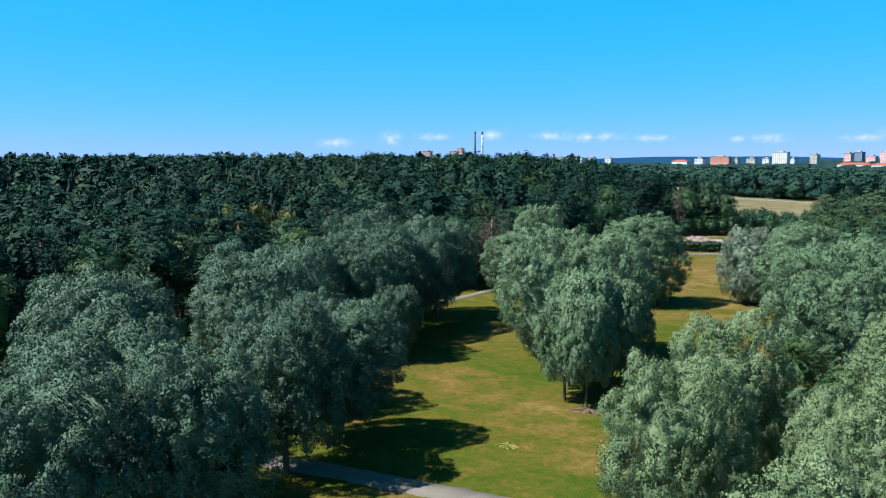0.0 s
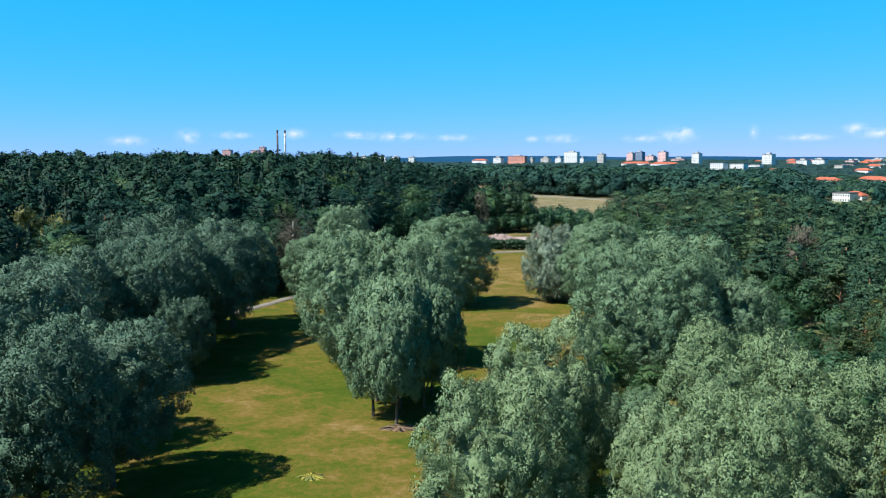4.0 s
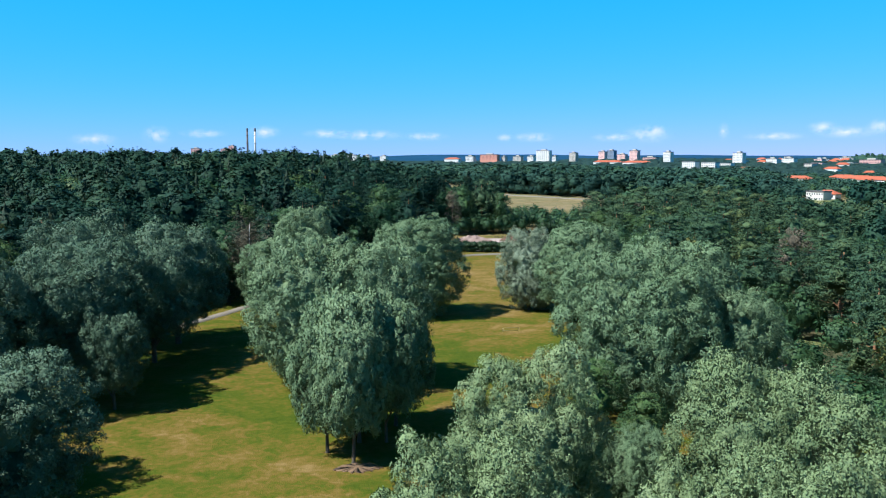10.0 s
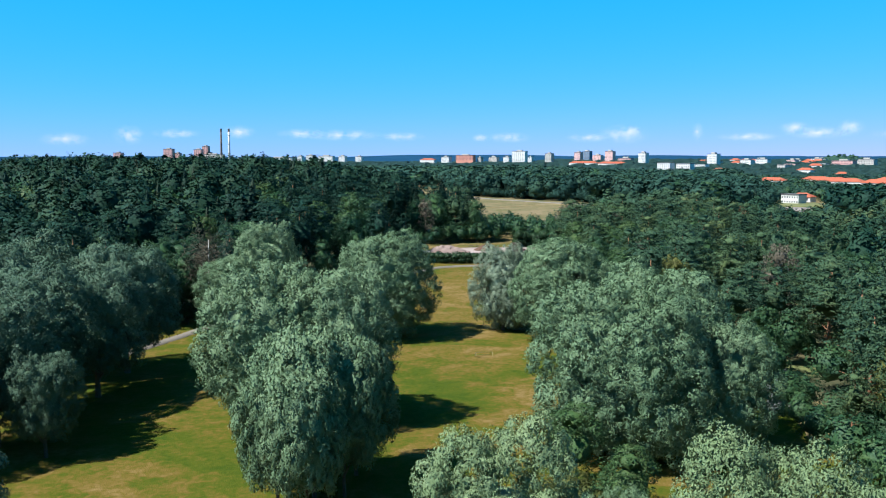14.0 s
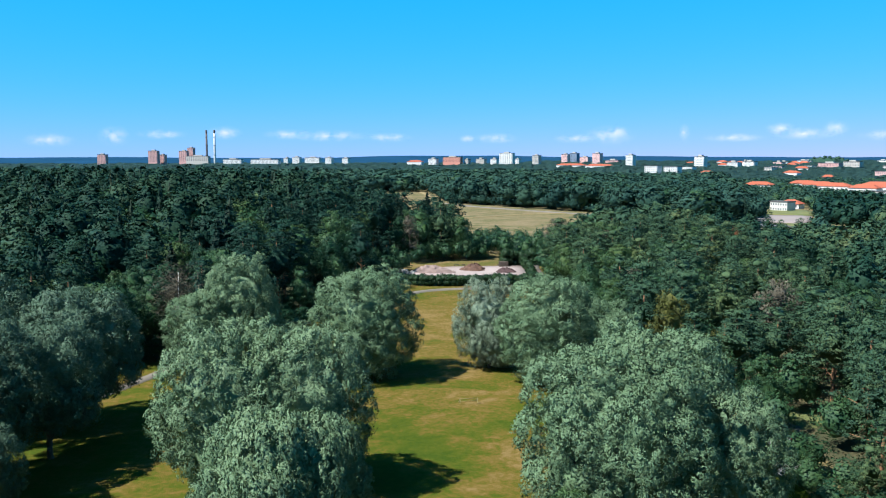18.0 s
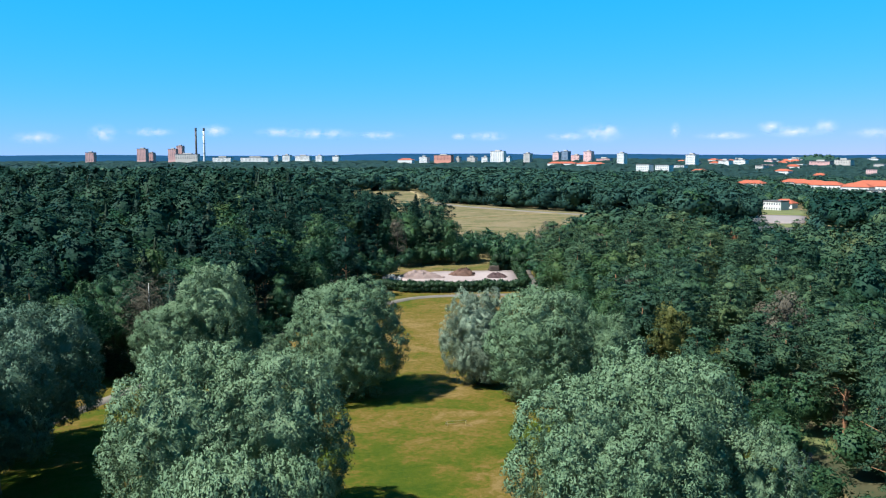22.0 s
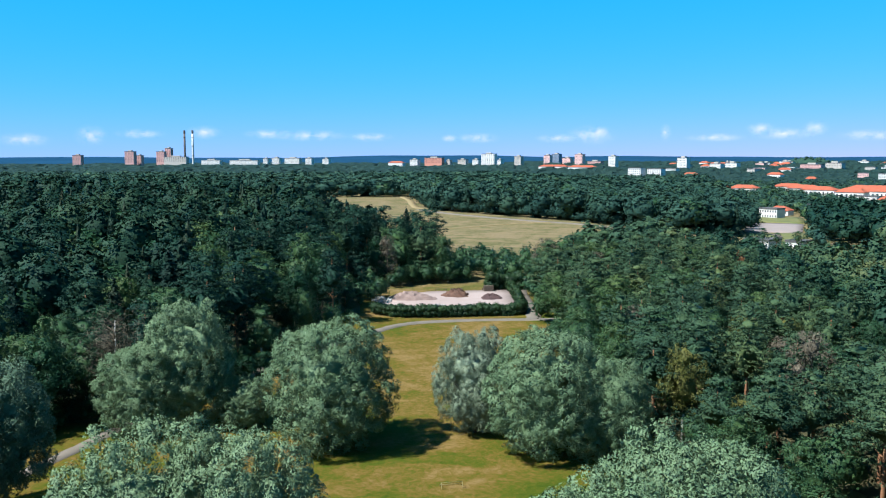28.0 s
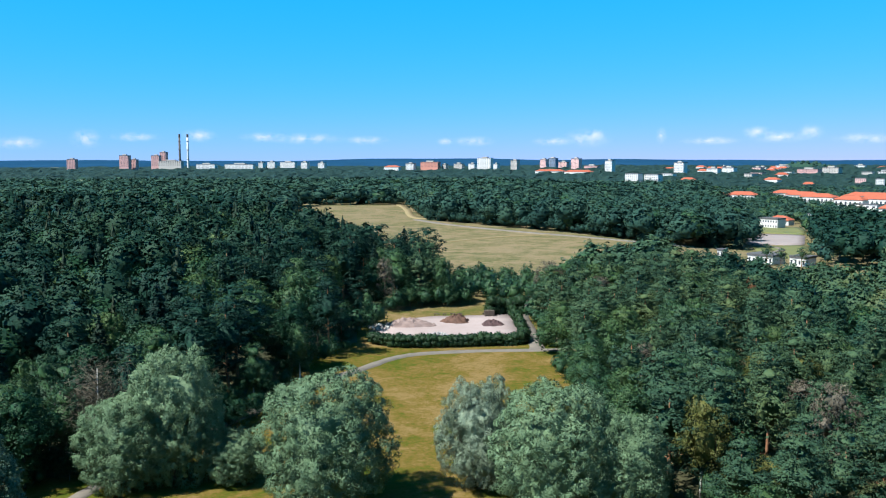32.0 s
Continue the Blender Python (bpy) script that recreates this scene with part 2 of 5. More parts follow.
ASPHALT = surface("grey_asphalt", [(0.3, (0.0770, 0.0770, 0.0809)), (0.7, (0.1540, 0.1502, 0.1463))], 0.3, fine=40, bump=0.3)
COURT = surface("gravel_court", [(0.3, (0.215, 0.18, 0.178)), (0.7, (0.275, 0.235, 0.225))], 0.1, fine=30)
LAWN = surface("town_lawn", [(0.3, (0.0770, 0.1001, 0.0270)), (0.7, (0.1540, 0.1540, 0.0539))], 0.08, fine=20)
WATER = surface("lake_water", [(0.3, (0.0308, 0.0770, 0.1540)), (0.7, (0.0462, 0.1078, 0.2002))], 0.01, rough=0.15, bump=0.02)


def ground_material():
    m, n, l = nodes_of("mown_grass")
    b = n["Principled BSDF"]
    tc = n.new("ShaderNodeTexCoord")

    def noise_at(scale, detail, stretch=(1, 1, 1), dist=0.0):
        mp = n.new("ShaderNodeMapping")
        mp.inputs["Scale"].default_value = stretch
        l.new(tc.outputs["Object"], mp.inputs["Vector"])
        q = n.new("ShaderNodeTexNoise")
        q.inputs["Scale"].default_value, q.inputs["Detail"].default_value, q.inputs["Distortion"].default_value = scale, detail, dist
        l.new(mp.outputs["Vector"], q.inputs["Vector"])
        return q.outputs["Fac"]

    def mathn(op, a, b2):
        q = n.new("ShaderNodeMath")
        q.operation = op
        for i, v in enumerate((a, b2)):
            if isinstance(v, (int, float)):
                q.inputs[i].default_value = v
            else:
                l.new(v, q.inputs[i])
        return q.outputs[0]

    broad = noise_at(0.06, 5, (0.8, 1.0, 1), 0.8)
    mid = noise_at(0.25, 6, (0.8, 1.0, 1), 0.8)
    fine = noise_at(9.0, 5)
    tuft = noise_at(1.3, 5, (1, 1, 1), 0.8)
    s = mathn("ADD", mathn("MULTIPLY", broad, 0.34), mathn("ADD", mathn("MULTIPLY", mid, 0.28), mathn("ADD", mathn("MULTIPLY", tuft, 0.23), mathn("MULTIPLY", fine, 0.15))))
    # the open meadow far behind is drier than the park
    sep = n.new("ShaderNodeSeparateXYZ")
    l.new(tc.outputs["Object"], sep.inputs[0])
    mr = n.new("ShaderNodeMapRange")
    mr.inputs["From Min"].default_value, mr.inputs["From Max"].default_value = 255, 345
    l.new(sep.outputs["Y"], mr.inputs["Value"])
    hay = n.new("ShaderNodeMapRange")
    hay.inputs["From Min"].default_value, hay.inputs["From Max"].default_value = 140, 215
    hay.inputs["To Max"].default_value = 0.05
    l.new(sep.outputs["Y"], hay.inputs["Value"])
    s = mathn("ADD", mathn("ADD", s, -0.003), hay.outputs[0])
    r = ramp_node(n, [(0.4, (0.034, 0.059, 0.004)), (0.465, (0.056, 0.073, 0.0055)), (0.507, (0.086, 0.077, 0.010)), (0.545, (0.12, 0.084, 0.0175)), (0.615, (0.178, 0.122, 0.046))])
    l.new(s, r.inputs["Fac"])
    dry = ramp_node(n, [(0.43, (0.056, 0.074, 0.022)), (0.495, (0.1, 0.096, 0.04)), (0.54, (0.146, 0.122, 0.06)), (0.61, (0.2, 0.152, 0.088))])
    l.new(s, dry.inputs["Fac"])
    both = n.new("ShaderNodeMix")
    both.data_type = "RGBA"
    l.new(mr.outputs[0], both.inputs[0])
    l.new(r.outputs["Color"], both.inputs[6])
    l.new(dry.outputs["Color"], both.inputs[7])
    l.new(both.outputs[2], b.inputs["Base Color"])
    b.inputs["Roughness"].default_value = 0.95
    b.inputs["Specular IOR Level"].default_value = 0.1
    bp = n.new("ShaderNodeBump")
    bp.inputs["Strength"].default_value, bp.inputs["Distance"].default_value = 0.6, 0.15
    l.new(fine, bp.inputs["Height"])
    l.new(bp.outputs["Normal"], b.inputs["Normal"])
    return m


GRASS = ground_material()


# ---------------- mesh helpers ----------------
def mesh_of(name, v, f, mats, smooth=False, normals=None):
    me = bpy.data.meshes.new(name)
    me.from_pydata(v if isinstance(v, list) else v.tolist(), [], f if isinstance(f, list) else f.tolist())
    for m in (mats if isinstance(mats, (list, tuple)) else [mats]):
        me.materials.append(m)
    if smooth or normals is not None:
        me.polygons.foreach_set("use_smooth", np.ones(len(me.polygons), dtype=bool))
    me.update()
    if normals is not None:
        me.normals_split_custom_set_from_vertices(normals.tolist())
    return me


def part(name, me, parent, label=""):
    ob = new(name, me)
    ob.parent = parent
    if label:
        tagged(ob, label)
    return ob


def smooth01(a, lo, hi):
    u = np.clip((a - lo) / (hi - lo), 0, 1)
    return u * u * (3 - 2 * u)


def ground_z(x, y):
    """The height of the land: flat park, a slow rise to the yard, a wooded hill to the west, low town to the east."""
    x, y = np.asarray(x, float), np.asarray(y, float)
    z = 2.2 * smooth01(y, 185, 250) + 0.8 * smooth01(y, 255, 330)
    hill = smooth01(-x + 0.10 * (y - 300), -8, 62) * smooth01(y, 190, 330) * (1 - smooth01(y, 430, 620))
    z = z + 9.4 * hill
    town = smooth01(x - 0.12 * y, 40, 150) * smooth01(y, 300, 460)
    z = z - 4.5 * town * (1 - smooth01(y, 1200, 2400))
    far = smooth01(y, 1300, 3200)
    return z + 4 * far + 18 * smooth01(y, 3300, 4600)


def box_mesh(name, w, d, h, mat, z0=0.0, bevel=0.0):
    bm = bmesh.new()
    bmesh.ops.create_cube(bm, size=1)
    bmesh.ops.scale(bm, vec=(w, d, h), verts=bm.verts)
    bmesh.ops.translate(bm, vec=(0, 0, z0 + h / 2), verts=bm.verts)
    if bevel:
        bmesh.ops.bevel(bm, geom=bm.edges[:], offset=bevel, segments=2, affect="EDGES")
    me = bpy.data.meshes.new(name)
    bm.to_mesh(me)
    bm.free()
    me.materials.append(mat)
    return me


def tube(path, radii, sides=7):
    """Vertices and faces of a tapered tube along a list of points."""
    v, f = [], []
    for i, (p, r) in enumerate(zip(path, radii)):
        a = Vector(path[min(i + 1, len(path) - 1)]) - Vector(path[max(i - 1, 0)])
        q = a.to_track_quat("Z", "Y")
        for k in range(sides):
            w = 2 * math.pi * k / sides
            v.append(tuple(Vector(p) + q @ Vector((r * math.cos(w), r * math.sin(w), 0))))
    for i in range(len(path) - 1):
        for k in range(sides):
            a, b = i * sides + k, i * sides + (k + 1) % sides
            f.append((a, b, b + sides, a + sides))
    f.append(tuple(range((len(path) - 1) * sides, len(path) * sides)))
    return v, f


def ico(sub):
    bm = bmesh.new()
    bmesh.ops.create_icosphere(bm, subdivisions=sub, radius=1)
    v = np.array([q.co[:] for q in bm.verts])
    f = np.array([[q.index for q in p.verts] for p in bm.faces])
    bm.free()
    return v, f


ICO1, ICO2, ICO3 = ico(1), ico(2), ico(3)


def tufts(p, wave, seed):
    """A smooth bumpy field over points p, with bumps about wave metres apart, from -1 to 1."""
    g = np.random.default_rng(seed)
    out = 0
    for _ in range(7):
        k = g.normal(size=3)
        k *= 2 * math.pi / wave / np.linalg.norm(k) * g.uniform(0.6, 1.5)
        out = out + np.sin(p @ k + g.uniform(0, 6.28))
    return out / 4.0


def lobed(rng, lobes, density, size, core=ICO2, core_scale=0.86, droop=0.3, face_out=1.0, low_cut=-0.75, aspect=0.42, bend=0.5, tuft=0.0, wave=1.5, fuzz=0.13):
    """Leaves on a set of lobes (rows of x y z rx ry rz): a rough core in each and leaf blades over it, with the
    blades' normals bent towards the lobe's outside. Blades that would lie inside another lobe are left out."""
    V, F, N, base = [], [], [], 0
    cv, cf = core
    L = np.array(lobes, float)
    mid = np.array([L[:, 0].mean(), L[:, 1].mean(), L[:, 2].mean() - 0.1 * np.ptp(L[:, 2])])
    for i, (cx, cy, cz, rx, ry, rz) in enumerate(lobes):
        c, r = np.array((cx, cy, cz)), np.array((rx, ry, rz))
        vv = cv * (core_scale * (1 + rng.uniform(-0.1, 0.06, (len(cv), 1)))) * r + c
        if tuft:
            vv = vv + cv * r * (0.9 * tuft * tufts(cv * r + c, wave, 5))[:, None]
        V.append(vv)
        F.append(cf + base)
        N.append(cv)
        base += len(vv)
        area = 4 * math.pi * ((rx * ry) ** 1.6 / 3 + (rx * rz) ** 1.6 / 3 + (ry * rz) ** 1.6 / 3) ** (1 / 1.6)
        n = max(6, int(area * density))
        d = rng.normal(size=(n, 3))
        d /= np.linalg.norm(d, axis=1)[:, None]
        p = c + d * r
        out = rng.uniform(0.94 - fuzz, 0.98 + fuzz, n)
        if tuft:
            b0 = tufts(p, wave, 5)
            out = out + tuft * b0
        p = c + d * r * out[:, None]
        near = [k for k in range(len(L)) if k != i and np.linalg.norm(L[k, :3] - c) < L[k, 3:].max() + r.max()]
        keep = (d[:, 2] > low_cut) & (out > 0.7) & (((p - mid) * d).sum(1) > -0.35 * np.linalg.norm(p - mid, axis=1))
        for k in near:
            keep &= (((p - L[k, :3]) / L[k, 3:]) ** 2).sum(1) > 0.6
        d, p = d[keep], p[keep]
        n = len(d)
        if n == 0:
            continue
        nor = d * face_out + rng.normal(size=(n, 3)) * 0.55 + (0, 0, 0.15)
        nor /= np.linalg.norm(nor, axis=1)[:, None]
        t = rng.normal(size=(n, 3)) + (0, 0, -droop * 2)
        t -= nor * (t * nor).sum(1)[:, None]
        t /= np.linalg.norm(t, axis=1)[:, None] + 1e-9
        s = np.cross(nor, t)
        ln = size * rng.uniform(0.6, 1.4, (n, 1))
        w = ln * aspect
        tri = np.stack([p - t * ln * 0.2 + s * w, p - t * ln * 0.5 - s * w * 0.6, p + t * ln * 0.6], 1).reshape(-1, 3)
        V.append(tri)
        F.append(np.arange(3 * n).reshape(n, 3) + base)
        N.append(np.repeat(nor * (1 - bend) + d * bend, 3, axis=0))
        base += 3 * n
    N = np.concatenate(N)
    return np.concatenate(V), np.concatenate(F), N / np.linalg.norm(N, axis=1)[:, None]



def clumped(rng, lobes, spacing, puff, leaves, size, core=ICO2, core_scale=0.85, flat=1.0, droop=0.3, aspect=0.32, low_cut=-0.8, lift=0.25):
    """A crown of leafy clumps: lobes (rows of x y z rx ry rz) give its large shape; on their outside sit round clumps
    about spacing metres apart and puff metres in radius, each a loose ball of leaf blades with dark gaps between. The last two lobes are the dense middle of the crown."""
    V, F, N, base = [], [], [], 0
    cv, cf = core
    L = np.array(lobes, float)
    mid = np.array([L[:, 0].mean(), L[:, 1].mean(), L[:, 2].mean() - 0.15 * np.ptp(L[:, 2])])
    C, D = [], []
    for i, row in enumerate(L):
        c, r = row[:3], row[3:]
        if i >= len(L) - 2:
            vv = cv * (core_scale * (1 + rng.uniform(-0.12, 0.06, (len(cv), 1)))) * r + c
            V.append(vv)
            F.append(cf + base)
            N.append(cv + rng.normal(size=cv.shape) * 0.6)
            base += len(vv)
        area = 4 * math.pi * (((r[0] * r[1]) ** 1.6 + (r[0] * r[2]) ** 1.6 + (r[1] * r[2]) ** 1.6) / 3) ** (1 / 1.6)
        n = max(4, int(area / spacing ** 2))
        d = rng.normal(size=(n, 3))
        d /= np.linalg.norm(d, axis=1)[:, None]
        p = c + d * r * rng.uniform(0.74, 1.08, n)[:, None]
        keep = (d[:, 2] > low_cut) & (((p - mid) * d).sum(1) > -0.2 * np.linalg.norm(p - mid, axis=1))
        for k in range(len(L)):
            if k != i and np.linalg.norm(L[k, :3] - c) < L[k, 3:].max() + r.max():
                keep &= (((p - L[k, :3]) / L[k, 3:]) ** 2).sum(1) > 0.7
        C.append(p[keep])
        D.append(d[keep])
    C, D = np.concatenate(C), np.concatenate(D)
    n = len(C)
    pr = puff * rng.uniform(0.65, 1.35, n)
    k = rng.integers(int(leaves * 0.7), int(leaves * 1.3) + 1, n)
    own = np.repeat(np.arange(n), k)
    m = len(own)
    o = rng.normal(size=(m, 3)) + D[own] * 0.75 + (0, 0, lift)
    o /= np.linalg.norm(o, axis=1)[:, None]
    p = C[own] + o * (pr[own] * rng.uniform(0.35, 1.12, m) ** 0.6)[:, None] * (1, 1, flat)
    nor = o + rng.normal(size=(m, 3)) * 0.5
    nor /= np.linalg.norm(nor, axis=1)[:, None]
    t = rng.normal(size=(m, 3)) + (0, 0, -droop * 2)
    t -= nor * (t * nor).sum(1)[:, None]
    t /= np.linalg.norm(t, axis=1)[:, None] + 1e-9
    w = np.cross(nor, t)
    ln = size * rng.uniform(0.6, 1.4, (m, 1))
    tri = np.stack([p - t * ln * 0.25 + w * ln * aspect, p - t * ln * 0.5 - w * ln * aspect * 0.6, p + t * ln * 0.6], 1).reshape(-1, 3)
    V.append(tri)
    F.append(np.arange(3 * m).reshape(m, 3) + base)
    N.append(np.repeat(0.14 * nor + 0.52 * o + 0.4 * D[own], 3, axis=0))
    N = np.concatenate(N)
    return np.concatenate(V), np.concatenate(F), N / (np.linalg.norm(N, axis=1)[:, None] + 1e-9)


# ---------------- trees ----------------
def willow_proto(seed, h=17.0, r=8.0, leaf=WILLOW, low=0.1, spacing=0.95, puff=0.66, leaves=58, size=0.235, wide=0.46):
    """Broad domed crown nearly down to the ground, on a short forked trunk."""
    rng = np.random.default_rng(seed)
    root = new("willow_tree")
    lobes = []
    tries = 0
    mid = wide + 0.2 * low
    while len(lobes) < 66 and tries < 6000:
        tries += 1
        u = rng.uniform(low + 0.02, 0.9)
        prof = math.sqrt(max(0.05, 1 - ((u - mid) / (1.02 - mid if u > mid else mid + 0.04 - 0.6 * low)) ** 2))
        a = rng.uniform(0, 2 * math.pi)
        wob = 1 + 0.07 * math.sin(2 * a + seed) + 0.07 * math.sin(3 * a + 2.1 * seed + 4 * u)
        s = rng.uniform(0.14, 0.27) * r
        rad = max(0, r * prof * wob * rng.uniform(0.9, 1.03) - 0.85 * s)
        x, y, z = rad * math.cos(a), rad * math.sin(a), u * h * (1 + 0.04 * math.sin(a * 2 + seed))
        if all((x - q[0]) ** 2 + (y - q[1]) ** 2 + ((z - q[2]) / 1.2) ** 2 > (0.5 * (s + q[3])) ** 2 for q in lobes) and z - s > (1.35 * low - 0.14) * h:
            lobes.append((x, y, z - 0.3 * s, s, s * rng.uniform(0.85, 1.15), s * rng.uniform(1.0, 1.45)))
    for _ in range(5):
        s = rng.uniform(0.2, 0.32) * r
        lobes.append((rng.uniform(-0.4, 0.4) * r, rng.uniform(-0.4, 0.4) * r, rng.uniform(0.88, 1.0) * h - 1.15 * s, s, s, s * 1.2))
    # centre the crown on its trunk and bring it to its full width
    q = np.array(lobes)
    for k in (0, 1):
        lo, hi = (q[:, k] - q[:, k + 3]).min(), (q[:, k] + q[:, k + 3]).max()
        q[:, k] = (q[:, k] - 0.5 * (lo + hi)) * 2 * (r - 0.6 * puff) / (hi - lo)
    lobes = [tuple(w) for w in q] + [(0, 0, (mid - 0.18) * h, 0.71 * r, 0.71 * r, 0.24 * h), (0, 0, (mid + 0.1) * h, 0.72 * r, 0.72 * r, 0.25 * h)]
    v, f, nn = clumped(rng, lobes, spacing, puff, leaves, size, droop=0.15)
    part("crown", mesh_of("willow_crown", v, f, leaf, normals=nn), root)
    tv, tf = tube([(0, 0, -0.4), (0.05, 0, 0.3), (0.12, 0.05, 2.2), (0.2, 0.1, 5), (0.3, 0.2, 0.55 * h)], [0.55, 0.42, 0.36, 0.3, 0.16], 9)
    part("trunk", mesh_of("willow_trunk", tv, tf, BARK, True), root, "grey furrowed trunk")
    for k in range(4):
        a = 2 * math.pi * (k + rng.uniform(-0.2, 0.2)) / 4
        c, s = math.cos(a), math.sin(a)
        z0 = rng.uniform(1.8, 4.0)
        lv, lf = tube([(0.1, 0.05, z0), (0.16 * r * c, 0.16 * r * s, z0 + 1.6), (0.42 * r * c, 0.42 * r * s, z0 + 4.2), (0.62 * r * c, 0.62 * r * s, z0 + 5.6)], [0.22, 0.17, 0.11, 0.05], 6)
        part("limb", mesh_of("willow_limb", lv, lf, BARK, True), root)
    return root, h, r


def pine_lobes(rng, h, r, n):
    out = []
    for k in range(n):
        u = 0.3 + 0.68 * (k + rng.uniform(0, 0.7)) / n
        a = rng.uniform(0, 2 * math.pi)
        reach = r * min(1.0, (1.1 - u) / 0.5) * rng.uniform(0.35, 0.9)
        s = r * rng.uniform(0.22, 0.48)
        out.append((reach * math.cos(a), reach * math.sin(a), u * h, s, s * rng.uniform(0.8, 1.1), s * rng.uniform(0.4, 0.7)))
    out.append((0, 0, h * 0.97, 0.34 * r, 0.34 * r, 0.3 * r))
    out.append((0, 0, h * 0.66, 0.6 * r, 0.6 * r, 0.24 * h))
    return out


def pine_proto(seed, h=17.0, r=3.4, leaf=PINE):
    rng = np.random.default_rng(seed)
    root = new("pine_tree")
    lobes = pine_lobes(rng, h, r, 20)
    v, f, nn = clumped(rng, lobes, 0.9, 0.64, 18, 0.31, ICO1, 0.74, 0.5, -0.15, 0.34, -0.6, 0.6)
    part("crown", mesh_of("pine_crown", v, f, leaf, normals=nn), root)
    tv, tf = tube([(0, 0, -0.4), (0, 0, 0.3), (0.1, 0, h * 0.4), (0.15, 0.1, h * 0.7), (0.1, 0.1, h * 0.95)], [0.3, 0.22, 0.18, 0.12, 0.04], 6)
    part("trunk", mesh_of("pine_trunk", tv, tf, PINEBARK, True), root, "orange flaking pine trunk")
    for q in lobes[:4]:
        a, b = tube([(0.1, 0.05, q[2] - 0.8), (q[0] * 0.5, q[1] * 0.5, q[2] - 0.5), (q[0], q[1], q[2])], [0.08, 0.06, 0.03], 4)
        part("branch", mesh_of("pine_branch", a, b, PINEBARK, True), root)
    return root, h, r


def spruce_shape(rng, h, r, blades, size, tiers, sides=9):
    """A pointed crown: a ragged stepped cone with drooping blades on every tier of branches."""
    cv, cf = [], []
    rows = 2 * tiers + 1
    for k in range(rows):
        u = 0.06 + 0.92 * k / (rows - 1)
        wide = r * (1 - u) ** 0.85 * (1.0 if k % 2 == 0 else 0.7)
        for j in range(sides):
            a = 2 * math.pi * (j + 0.5 * (k % 2)) / sides
            w = wide * rng.uniform(0.7, 1.12)
            cv.append((w * math.cos(a), w * math.sin(a), u * h - 0.25 * wide + rng.uniform(-0.3, 0.3) * h / rows))
    for k in range(rows - 1):
        for j in range(sides):
            a, b = k * sides + j, k * sides + (j + 1) % sides
            cf += [(a, b, b + sides), (a, b + sides, a + sides)]
    cv = np.array(cv)
    cn = cv * (1, 1, 0)
    cn = cn / (np.linalg.norm(cn, axis=1)[:, None] + 1e-6) + (0, 0, 0.45) + rng.normal(size=cn.shape) * 0.6
    cv = cv * (0.78, 0.78, 0.97)
    u = 1 - np.sqrt(rng.uniform(0.0, 0.92, blades))
    a = rng.uniform(0, 2 * math.pi, blades)
    step = 0.5 + 0.5 * np.cos(u * tiers * 2 * math.pi + np.sin(3 * a))
    w = r * (1 - u) ** 0.85 * (0.68 + 0.42 * step) * rng.uniform(0.85, 1.15, blades) + 0.01 * r
    out = np.stack([np.cos(a), np.sin(a), np.zeros(blades)], 1)
    p = out * w[:, None] + np.stack([0 * u, 0 * u, (0.05 + 0.95 * u) * h - 0.2 * w], 1)
    t = out * 0.8 + rng.normal(size=(blades, 3)) * 0.4 - (0, 0, 0.35)
    t /= np.linalg.norm(t, axis=1)[:, None]
    s = np.cross(out + (0, 0, 0.8), t) + rng.normal(size=(blades, 3)) * 0.2
    s /= np.linalg.norm(s, axis=1)[:, None]
    ln = size * rng.uniform(0.7, 1.4, (blades, 1))
    tri = np.stack([p - t * ln * 0.4 + s * ln * 0.4, p - t * ln * 0.4 - s * ln * 0.4, p + t * ln * 0.6], 1).reshape(-1, 3)
    nn = np.repeat(out + (0, 0, 0.5) + rng.normal(size=(blades, 3)) * 0.3, 3, axis=0)
    N = np.concatenate([cn, nn])
    F = np.concatenate([np.array(cf), np.arange(3 * blades).reshape(-1, 3) + len(cv)])
    return np.concatenate([cv, tri]), F, N / np.linalg.norm(N, axis=1)[:, None]


def spruce_proto(seed, h=20.0, r=3.0):
    rng = np.random.default_rng(seed)
    root = new("spruce_tree")
    v, f, nn = spruce_shape(rng, h, r, 1900, 0.75, 11, 12)
    part("crown", mesh_of("spruce_crown", v, f, SPRUCE, normals=nn), root)
    tv, tf = tube([(0, 0, -0.4), (0, 0, 0.3), (0, 0, h * 0.5), (0, 0, h * 0.97)], [0.3, 0.24, 0.16, 0.03], 6)
    part("trunk", mesh_of("spruce_trunk", tv, tf, BARK, True), root)
    return root, h, r


def broad_lobes(rng, h, r, n, low=0.2, flat=1.0, fill=True):
    out = []
    for k in range(n):
        u = rng.uniform(low, 0.94)
        prof = math.sin(math.pi * min(1, (u - low + 0.14) / (1.14 - low)) ** 0.85) ** 0.7
        a = rng.uniform(0, 2 * math.pi)
        rad = r * prof * rng.uniform(0.5, 0.85)
        s = r * rng.uniform(0.27, 0.42)
        out.append((rad * math.cos(a), rad * math.sin(a), u * h, s, s, s * rng.uniform(0.8, 1.15) * flat))
    if fill:
        out.append((0, 0, 0.88 * h, 0.4 * r, 0.4 * r, 0.12 * h))
        out.append((0, 0, 0.58 * h, 0.66 * r, 0.66 * r, 0.3 * h))
    return out


